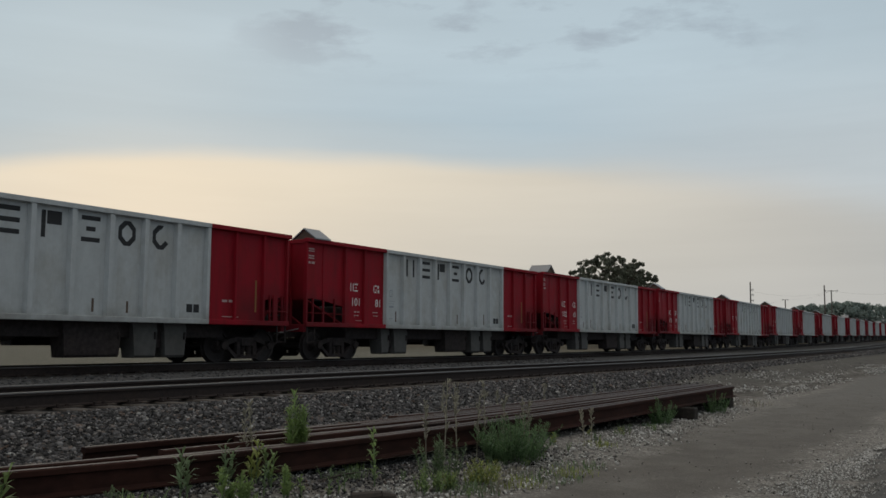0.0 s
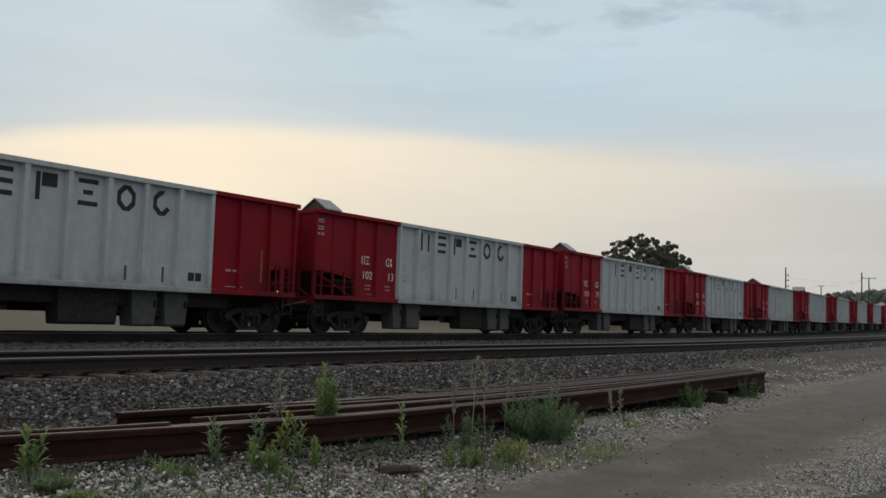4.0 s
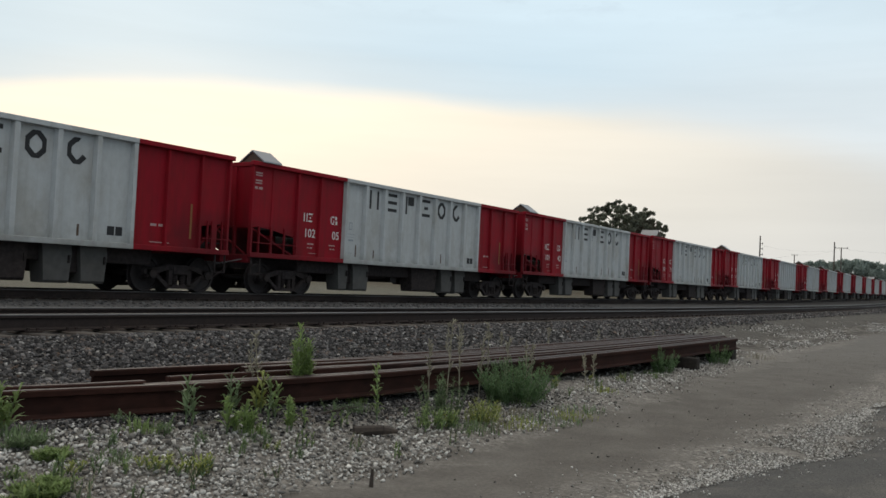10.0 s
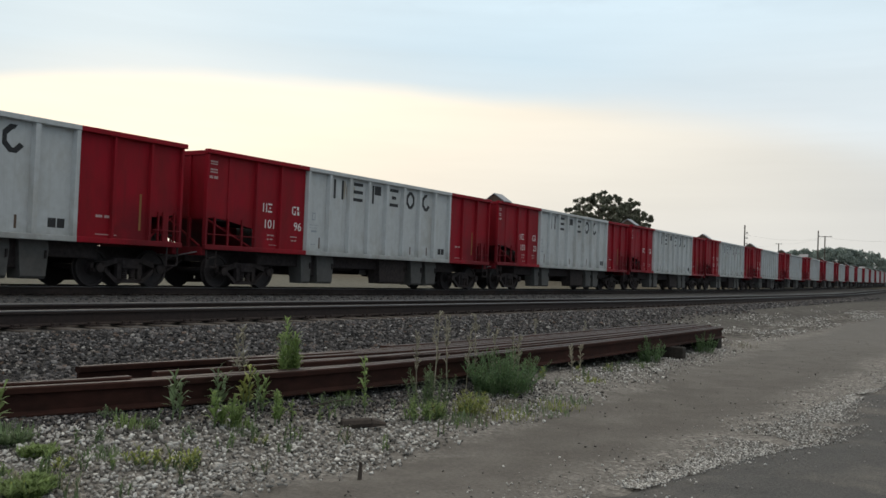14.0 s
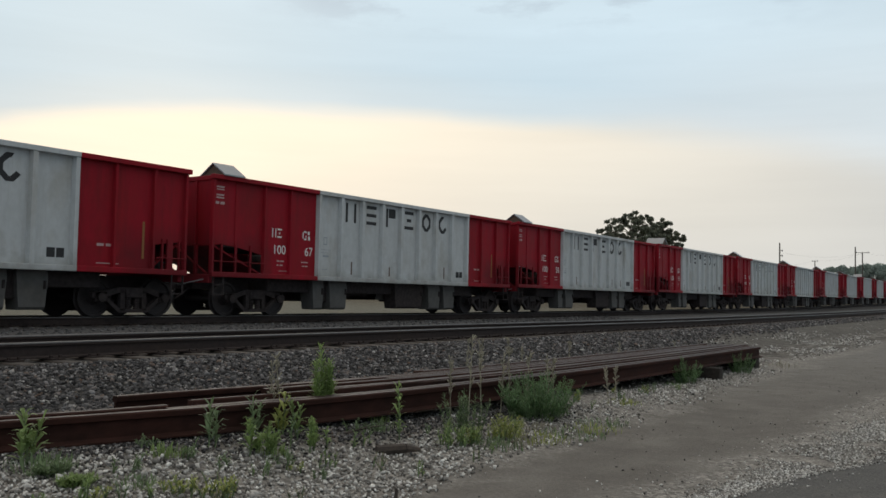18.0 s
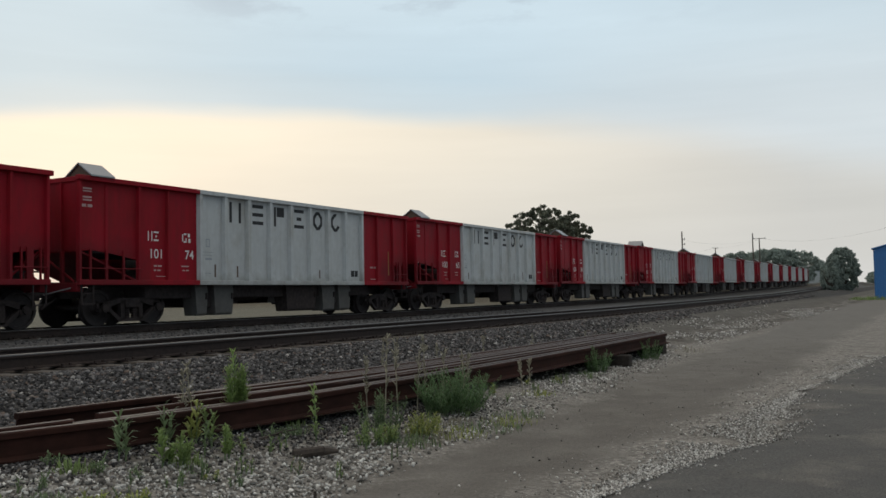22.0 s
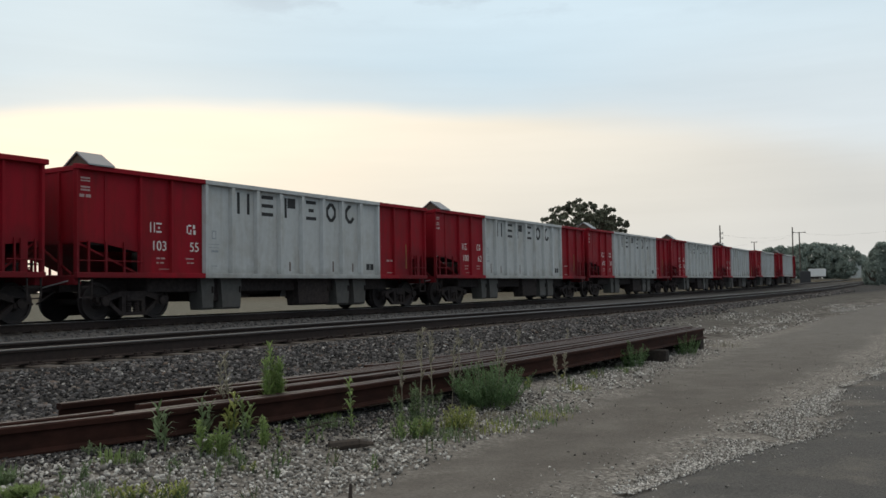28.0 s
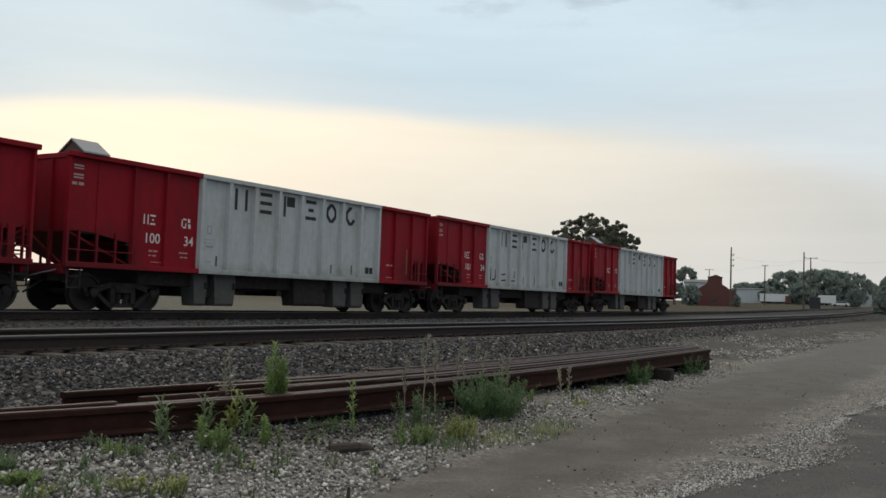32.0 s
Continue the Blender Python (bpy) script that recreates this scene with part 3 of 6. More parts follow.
def build_ground():
    """One sheet to the horizon, raised under the railway and gently uneven in the yard."""
    bm = bmesh.new()
    across = [-2500, -600, -150, -40, -15, -6] + [x * 0.25 for x in range(-16, 27)] + [6.6, 6.75, 6.9, 7.05, 7.2, 7.35, 7.5, 7.65, 7.85] + [d for d, _ in BALLAST[2:-1]] + [23.5, 24.5, 26, 30, 35, 40, 45, 60, 80, 120, 200, 600, 2500]
    along = [-2500, -600, -150, -60, -30, -15, -8] + [x * 0.375 for x in range(-12, 80)] + [31 + x * 5 for x in range(0, 14)] + [100 + x * 12 for x in range(0, 59)] + [900, 1200, 2500]
    rows = []
    for s in along:
        row = []
        for d in across:
            x, y, _ = track_at(s, d)
            z = max(ballast_height(d), yard_height(s, d)) + field_rise(x, y)
            if -10 < d < 6.5 and -10 < s < 60:
                z += yard_bump(s, d)
            row.append(bm.verts.new((x, y, z)))
        rows.append(row)
    for p, q in zip(rows, rows[1:]):
        for i in range(len(across) - 1):
            bm.faces.new((p[i], q[i], q[i + 1], p[i + 1]))
    ob = part("ground", fixed(bm), ground_material(), smooth=True)
    return tagged(ob, "packed dirt yard with crushed stone and railway ballast", "ground", kind="structure")


ground = build_ground()


def asphalt_patch():
    """A thin worn sheet of asphalt with a ragged edge."""
    bm = bmesh.new()
    rng = random.Random(4)
    edge = ASPHALT_EDGE
    pts = []
    for (xa, ya), (xb, yb) in zip(edge, edge[1:]):
        n = max(2, int((xb - xa) / 0.12))
        for i in range(n):
            f = i / n
            pts.append((xa + (xb - xa) * f + rng.uniform(-0.02, 0.02), ya + (yb - ya) * f + rng.uniform(-0.035, 0.035)))
    prev = None
    for x, yv in pts:
        dip = yard_bump(x, yv)
        ring = [bm.verts.new((x, yv + 0.05, dip - 0.03)), bm.verts.new((x, yv - 0.10, dip + 0.016)), bm.verts.new((x, yv - 0.30, max(dip, 0.0) + 0.045)), bm.verts.new((x, yv - 0.9, 0.066)), bm.verts.new((x, -7, 0.066))]
        if prev:
            for i in range(4):
                bm.faces.new((prev[i], ring[i], ring[i + 1], prev[i + 1]))
        prev = ring
    m = material("worn_asphalt", (0.105, 0.101, 0.096), 0.95, grain=0.35, scale=60, stain=(0.175, 0.16, 0.142), stain_amount=0.9, stain_scale=1.1, bump=0.5,
                 second=(0.080, 0.078, 0.076), spec=0.12)
    return tagged(part("asphalt", fixed(bm), m), "worn dark asphalt with a crumbling edge", "pavement", kind="structure")


asphalt_patch()

# ---------------------------------------------------------------- tracks
RAIL_OUTLINE = [(-0.075, 0.0), (-0.075, 0.012), (-0.012, 0.03), (-0.009, 0.135), (-0.036, 0.145), (-0.037, 0.178), (-0.028, 0.186),
                (0.028, 0.186), (0.037, 0.178), (0.036, 0.145), (0.009, 0.135), (0.012, 0.03), (0.075, 0.012), (0.075, 0.0)]
HEAD_OUTLINE = [(-0.0375, 0.170), (-0.0375, 0.180), (-0.028, 0.1885), (0.028, 0.1885), (0.0375, 0.180), (0.0375, 0.170)]


def build_track(d, label):
    root = tagged(new("railroad_track"), label, "railroad track", "parallel tracks")
    for side in (-1, 1):
        off = side * GAUGE / 2
        r = part("rail", swept(bmesh.new(), RAIL_OUTLINE, d + off, STATIONS, RAIL_TOP - 0.1885), RAILBROWN, root)
        part("running_surface", swept(bmesh.new(), HEAD_OUTLINE, d + off, STATIONS, RAIL_TOP - 0.1885), RAILHEAD, r, "polished steel rail head")
    return root


def lay_ties(root, d, first, count):
    """Timber ties with steel plates, half sunk in the ballast."""
    rng = random.Random(int(d * 10))
    tie = boxes((-0.115, 0.115, -1.30, 1.30, -0.17, 0.0), bevel=0.012)
    tie_me = bpy.data.meshes.new("tie")
    tie.to_mesh(tie_me)
    tie.free()
    tie_me.materials.append(TIE)
    plate = boxes((-0.09, 0.09, -0.17, 0.17, 0.0, 0.018))
    for x in (-0.06, 0.06):
        for y in (-0.10, 0.10):
            box(plate, x - 0.014, x + 0.014, y - 0.014, y + 0.014, 0.018, 0.05)
    plate_me = bpy.data.meshes.new("tie_plate")
    plate.to_mesh(plate_me)
    plate.free()
    plate_me.materials.append(RAILBROWN)
    z = RAIL_TOP - 0.1885 - 0.014
    for i in range(count):
        s = first + i * 0.52
        x, y, h = track_at(s, d + rng.uniform(-0.05, 0.05))
        t = piece("tie", tie_me, root, pose(x, y, z + rise(x) - rng.uniform(0.0, 0.012), 0, 0, math.degrees(h) + rng.uniform(-2, 2)))
        x, y, h = track_at(s, d - GAUGE / 2)
        piece("tie_plate", plate_me, root, pose(x, y, z - 0.004 + rise(x), 0, 0, math.degrees(h)))


near_track = build_track(NEAR_TRACK, "steel railway track on dark crushed-stone ballast")
far_track = build_track(FAR_TRACK, "steel railway track under the freight train")


# ---------------------------------------------------------------- hopper cars
FLOOR, TOP, HALF = 1.02, 3.65, 7.5           # sill bottom, top edge, length from the middle to the trailing end
LEAD = 7.7                                    # to the leading end
SIDE = 1.50
W0, W1 = -3.70, 4.45                          # white panel, from the car's middle


def side_sheet(x0, x1, y, cut=None):
    """A side sheet, thin, with its lower outer corner cut away at an open end."""
    bm = bmesh.new()
    if cut is None:
        box(bm, x0, x1, y - 0.01, y + 0.01, FLOOR + 0.12, TOP - 0.10)
    else:
        prism(bm, cut, "y", y - 0.01, y + 0.01)
        fixed(bm)
    return bm


def wheelset_mesh():
    bm = bmesh.new()
    R = 0.457
    for s in (-1, 1):
        prof = [(R + 0.028, -0.065), (R + 0.028, -0.04), (R, -0.025), (R - 0.006, 0.07), (R - 0.07, 0.07), (R - 0.08, 0.03), (0.18, 0.0), (0.12, 0.08), (0.08, 0.08)]
        q = bmesh.new()
        lathe(q, [(r, w) for r, w in prof])
        for v in q.verts:
            v.co.y = s * (v.co.y + 0.75)
        me = bpy.data.meshes.new("tmp")
        q.to_mesh(me)
        q.free()
        bm.from_mesh(me)
        bpy.data.meshes.remove(me)
    rod(bm, (0, -0.95, 0), (0, 0.95, 0), 0.08, sides=12)
    return fixed(bm)


def side_frame_mesh(s):
    """Cast truck side frame: journal boxes, arched top and bottom chords, a spring opening."""
    bm = bmesh.new()
    y0, y1 = (0.93, 1.06) if s > 0 else (-1.06, -0.93)
    top = [(-1.12, 0.56), (-0.72, 0.62), (-0.42, 0.70), (0.42, 0.70), (0.72, 0.62), (1.12, 0.56), (1.12, 0.44), (0.70, 0.48), (0.40, 0.57), (-0.40, 0.57), (-0.70, 0.48), (-1.12, 0.44)]
    low = [(-0.72, 0.46), (-0.36, 0.19), (0.36, 0.19), (0.72, 0.46), (0.72, 0.35), (0.40, 0.10), (-0.40, 0.10), (-0.72, 0.35)]
    prism(bm, top, "y", y0, y1)
    prism(bm, low, "y", y0, y1)
    for x in (-0.30, 0.30):
        box(bm, x - 0.06, x + 0.06, y0, y1, 0.15, 0.6)
    for x in (-0.89, 0.89):
        box(bm, x - 0.15, x + 0.15, y0, y1, 0.36, 0.58)
        rod(bm, (x, y0, 0.457), (x, y1 + 0.07 if s > 0 else y0 - 0.07, 0.457), 0.11, sides=10)
    return fixed(bm)


def spring_mesh(x, sy):
    """One coil nest, ringed like a stacked spring."""
    bm = bmesh.new()
    prof = []
    for k in range(6):
        prof += [(0.062, 0.18 + k * 0.045), (0.085, 0.195 + k * 0.045), (0.085, 0.21 + k * 0.045)]
    lathe(bm, prof, "z", 10)
    bmesh.ops.translate(bm, verts=bm.verts, vec=(x, sy * 0.995, 0))
    return bm


def build_truck(car, x):
    truck = part("truck", boxes((-0.24, 0.24, -1.1, 1.1, 0.45, 0.66), (-0.16, 0.16, -0.3, 0.3, 0.66, 0.80), bevel=0.02), UNDER, car, "grimy cast-steel truck", at=pose(x, 0, 0))
    for s in (-1, 1):
        part("side_frame", side_frame_mesh(s), UNDER, truck)
        for x in (-0.12, 0.12):
            part("spring", spring_mesh(x, s), UNDER, truck)
    for ax in (-0.89, 0.89):
        w = part("wheelset", wheelset_mesh(), WHEEL, truck, at=pose(ax, 0, 0.457), smooth=False)
        WHEELSETS[ax].append(w)
    for ax in (-1, 1):
        part("brake_beam", boxes((ax * 0.36 - 0.05, ax * 0.36 + 0.05, -0.75, 0.75, 0.30, 0.40)), UNDER, truck)
    return truck


WHEELSETS = {-0.89: [], 0.89: []}


def build_car():
    car = tagged(new("hopper_car"), "red and white steel ballast hopper car on the far track", "railcar", "cars of the freight train")
    # sides: white middle, red ends with open lower corners
    ribs_white = [W0 + 0.06 + i * (W1 - W0 - 0.12) / 8 for i in range(9)]
    left_cut = [(-LEAD, 1.90), (-LEAD, TOP - 0.1), (W0, TOP - 0.1), (W0, FLOOR + 0.1), (-5.70, FLOOR + 0.1), (-5.70, 1.63), (-6.80, 1.82)]
    right_cut = [(W1, FLOOR + 0.1), (W1, TOP - 0.1), (HALF, TOP - 0.1), (HALF, 1.86), (6.5, 1.72), (6.5, FLOOR + 0.1)]
    far_cut = [(W1, FLOOR + 0.1), (W1, TOP - 0.1), (HALF, TOP - 0.1), (HALF, 1.50), (6.8, 1.44), (6.8, FLOOR + 0.1)]
    for s in (-1, 1):
        y = s * (SIDE - 0.115)
        white = part("white_side", side_sheet(W0, W1, y), WHITE, car, "white painted ribbed side sheet")
        red = [part("red_side", side_sheet(0, 0, y, c), RED, car, "red painted end sheet") for c in (left_cut, right_cut if s < 0 else far_cut)]
        for i, x in enumerate(ribs_white):
            w = 0.06 if 0 < i < 8 else 0.05
            bm = bmesh.new()
            prism(bm, [(x - w - 0.03, y), (x - w, y + s * 0.13), (x + w, y + s * 0.13), (x + w + 0.03, y)], "z", FLOOR + 0.1, TOP - 0.1)
            part("rib", fixed(bm), WHITE, white)
        for r, xs in zip(red, ((-LEAD + 0.05, -5.82, -4.82), (W1 + 0.97, 6.5, HALF - 0.05))):
            for x in xs:
                z0 = FLOOR + 0.1
                bm = bmesh.new()
                prism(bm, [(x - 0.05, y), (x - 0.032, y + s * 0.10), (x + 0.032, y + s * 0.10), (x + 0.05, y)], "z", z0, TOP - 0.1)
                part("rib", fixed(bm), RED, r)
        part("lap_seam", boxes((-6.86, -6.78, min(y + s * 0.0105, y + s * 0.028), max(y + s * 0.0105, y + s * 0.028), 1.84, TOP - 0.121)), RED, red[0])
        for nm, a, b, mat in (("top_rail", W0, W1, WHITE), ("top_rail", -LEAD - 0.03, W0, RED), ("top_rail", W1, HALF + 0.06, RED)):
            bm = bmesh.new()
            box(bm, a, b, min(s * (SIDE - 0.12), s * (SIDE + 0.035)), max(s * (SIDE - 0.12), s * (SIDE + 0.035)), TOP - 0.12, TOP, bevel=0.012)
            part(nm, bm, mat, car)
        for nm, a, b, mat in (("side_sill", W0, W1, WHITE), ("side_sill", -LEAD, W0, RED), ("side_sill", W1, HALF, RED)):
            bm = bmesh.new()
            box(bm, a, b, min(s * (SIDE - 0.1), s * (SIDE + 0.02)), max(s * (SIDE - 0.1), s * (SIDE + 0.02)), FLOOR, FLOOR + 0.13, bevel=0.01)
            part(nm, bm, mat, car)
        # grab irons and posts of the open ends
        for x, w in ((-7.31, 0.024), (-6.82, 0.03), (-6.29, 0.024), (6.80, 0.02), (7.02, 0.085), (7.30, 0.018)):
            part("end_post", boxes((x - w, x + w, min(y, y + s * 0.05), max(y, y + s * 0.05), FLOOR + 0.1, 1.88)), RED, car)
        for a, b in ((-7.65, -5.75), (6.55, 7.45)):
            bm = bmesh.new()
            rod(bm, (a, y + s * 0.135, 1.42), (b, y + s * 0.135, 1.42), 0.014, sides=6)
            part("handrail", bm, RED, car)
        # ladder stripe
        for x, z0, z1 in ((6.25, 1.38, 2.26),):
            part("yellow_stripe", boxes((x - 0.03, x + 0.03, min(y + s * 0.012, y + s * 0.018), max(y + s * 0.012, y + s * 0.018), z0, z1)), YELLOW, car)
    # ends, slope sheets, hoppers
    for e, reach in ((-1, LEAD), (1, HALF)):
        def span(a, b):
            return min(e * a, e * b), max(e * a, e * b)
        part("end_sheet", boxes((*span(reach - 0.12, reach - 0.10), -SIDE + 0.13, SIDE - 0.13, 1.84, TOP - 0.1)), RED, car)
        for y in (-0.75, 0.0, 0.75):
            part("end_rib", boxes((*span(reach - 0.10, reach - 0.05), y - 0.04, y + 0.04, 1.88, TOP - 0.15)), RED, car)
        part("end_rail", boxes((*span(reach - 0.18, reach - 0.06), -SIDE + 0.12, SIDE - 0.12, TOP - 0.14, TOP - 0.02), bevel=0.01), RED, car)
        part("end_sill", boxes((*span(reach - 0.2, reach), -SIDE + 0.1, SIDE - 0.1, 0.86, 1.08), bevel=0.01), RED, car)
        for y in (-0.8, 0.8):
            part("end_brace", boxes((*span(reach - 0.12, reach - 0.04), y - 0.04, y + 0.04, 1.08, 1.86)), RED, car)
        for y in (-1.2, 1.2):
            bm = bmesh.new()
            rod(bm, (e * (reach - 0.1), y, 1.1), (e * (reach - 0.1), 0.0, 1.8), 0.03, sides=6)
            part("end_diagonal", bm, RED, car)
        bm = bmesh.new()
        low = 5.74 if e < 0 else 6.44
        prism(bm, [(e * (reach - 0.14), 1.86), (e * low, 1.12), (e * low, 1.07), (e * (reach - 0.14), 1.81)], "y", -SIDE + 0.15, SIDE - 0.15)
        part("slope_sheet", fixed(bm), RED, car, "sooty red slope sheet")
        bm = boxes((*span(7.0, 8.02), -0.09, 0.09, 0.72, 0.92))
        box(bm, *span(7.75, 8.1), -0.16, 0.16, 0.66, 0.98)
        part("coupler", bm, UNDER, car)
        bm = bmesh.new()
        rod(bm, (e * 7.5, -0.45, 0.72), (e * 7.95, -0.4, 0.42), 0.025, sides=6)
        part("air_hose", bm, UNDER, car)
        bm = bmesh.new()
        rod(bm, (e * (reach + 0.05), -SIDE + 0.25, 0.95), (e * (reach + 0.05), -0.3, 0.80), 0.018, sides=6)
        part("uncoupling_lever", bm, GALV, car, "bare steel uncoupling lever")
        for z in (0.55, 0.80):
            part("step_iron", boxes((*span(reach - 0.45, reach - 0.08), -SIDE + 0.02, -SIDE + 0.06, z, z + 0.03)), UNDER, car)
        for x in (reach - 0.45, reach - 0.11):
            part("step_hanger", boxes((*span(x, x + 0.03), -SIDE + 0.02, -SIDE + 0.06, 0.58, 1.02)), UNDER, car)
    # brake gear in the trailing end
    part("brake_cylinder", lathe(bmesh.new(), [(0.05, -0.35), (0.15, -0.33), (0.15, 0.22), (0.09, 0.25), (0.05, 0.36)], "y", 14), UNDER, car, at=pose(6.98, -0.75, 1.24))
    part("gear_shelf", boxes((6.55, 7.4, -SIDE + 0.16, -0.25, 1.09, 1.13)), UNDER, car)
    part("brake_valve", boxes((6.72, 7.05, 0.35, 0.75, 1.13, 1.50), (6.80, 6.98, 0.18, 0.35, 1.18, 1.40), bevel=0.03), UNDER, car)
    part("gear_box", boxes((6.60, 6.92, 0.95, 1.28, 1.13, 1.62), bevel=0.02), UNDER, car)
    part("air_pipe", lathe(bmesh.new(), [(0.02, -1.2), (0.03, -1.19), (0.03, 1.19), (0.02, 1.2)], "y", 8), UNDER, car, at=pose(7.18, 0, 1.55))
    for e, reach in ((-1, LEAD), (1, HALF)):
        for z in (1.28, 1.48, 1.68):
            part("end_rung", boxes((min(e * (reach - 0.07), e * (reach - 0.04)), max(e * (reach - 0.07), e * (reach - 0.04)), 0.20, SIDE - 0.12, z, z + 0.03)), RED, car)
        for y in (0.52, 1.36):
            part("end_stile", boxes((min(e * (reach - 0.075), e * (reach - 0.035)), max(e * (reach - 0.075), e * (reach - 0.035)), y - 0.025, y + 0.025, 1.08, 1.86)), RED, car)
    part("gear_rail", boxes((6.56, 7.40, -SIDE + 0.17, -SIDE + 0.20, 1.30, 1.34)), UNDER, car)
    part("centre_sill", boxes((-7.3, 7.3, -0.33, 0.33, 0.70, 0.98)), UNDER, car)
    part("floor_frame", boxes((W0 - 1.6, W1 + 0.9, -SIDE + 0.42, SIDE - 0.42, 0.66, 1.06), bevel=0.02), UNDER, car)
    # discharge hoppers: grey pairs outside, a dark one between
    for x0, x1, mat, zb in ((-3.60, -3.12, GATE, 0.17), (-2.86, -2.06, GATE, 0.17), (2.30, 3.02, GATE, 0.17), (3.24, 3.95, GATE, 0.17), (0.40, 1.95, UNDER, 0.20)):
        for s in (-1, 1):
            bm = bmesh.new()
            low = zb if s < 0 else 0.46
            pr = [(s * 1.20, 1.10), (s * 1.24, 0.82), (s * 1.24, low + 0.06), (s * 1.19, low), (s * 0.78, low), (s * 0.72, 0.82), (s * 0.72, 1.10)]
            prism(bm, pr, "x", x0, x1)
            for v in bm.verts:
                if v.co.z < 0.6:
                    v.co.x += 0.05 if v.co.x < (x0 + x1) / 2 else -0.05
            part("hopper_chute", fixed(bm), mat, car)
        part("chute_flange", boxes((x1 - 0.10, x1 - 0.06, -1.28, -1.242, 0.62, 0.80)), UNDER, car)
    # the dark pockets the pans hang from
    for x0, x1 in ((-3.3, -2.4), (2.5, 3.8)):
        part("hopper_pocket", boxes((x0, x1, -1.10, 1.10, 0.40, 1.04), bevel=0.02), UNDER, car)
    part("air_reservoir", lathe(bmesh.new(), [(0.05, -0.62), (0.17, -0.58), (0.19, -0.5), (0.19, 0.5), (0.17, 0.58), (0.05, 0.62)], "y", 14), UNDER, car, at=pose(-1.1, -0.72, 0.76, 0, 0, 90))
    # unseen added plate below the rim keeps the body from being see-through
    part("inner_floor", boxes((-7.3, 7.3, -SIDE + 0.15, SIDE - 0.15, 1.80, 1.86)), UNDER, car)
    for x in (-5.7, 6.3):
        build_truck(car, x)
    return car


def outlined_shape(x0, x1, z0, z1, k, kind):
    """Plain bold shapes that stand for the painted company name: lists of four-cornered pieces."""
    zm, q = (z0 + z1) / 2, (x1 - x0) / 4

    def rect(a, b, c, d):
        return [(a, c), (b, c), (b, d), (a, d)]
    if kind in ("ring", "hook"):
        def loop(g):
            c = (x1 - x0) * 0.32 * (1 - g / (x1 - x0))
            a, b, lo, hi = x0 + g, x1 - g, z0 + g, z1 - g
            return [(a + c, lo), (b - c, lo), (b, lo + c), (b, hi - c), (b - c, hi), (a + c, hi), (a, hi - c), (a, lo + c)]
        out, inn = loop(0.0), loop(k)
        sides = range(8) if kind == "ring" else (0, 1, 4, 5, 6, 7)
        return [[out[i], out[(i + 1) % 8], inn[(i + 1) % 8], inn[i]] for i in sides]
    return {"posts": [rect(x0, x0 + k, z0, z1), rect(x1 - k, x1, z0, z1)],
            "bands": [rect(x0, x1, z1 - k, z1), rect(x0, x1, zm - k / 2, zm + k / 2), rect(x0, x1, z0, z0 + k)],
            "block": [rect(x0, x0 + k, z0, z1), rect(x0 + k + 0.03, x1, zm, z1)],
            "pair": [rect(x0, x1, z1 - k, z1), rect(x0, x1, z0, z0 + k), rect(x0 + q, x1 - q, zm - k / 2, zm + k / 2)]}[kind]


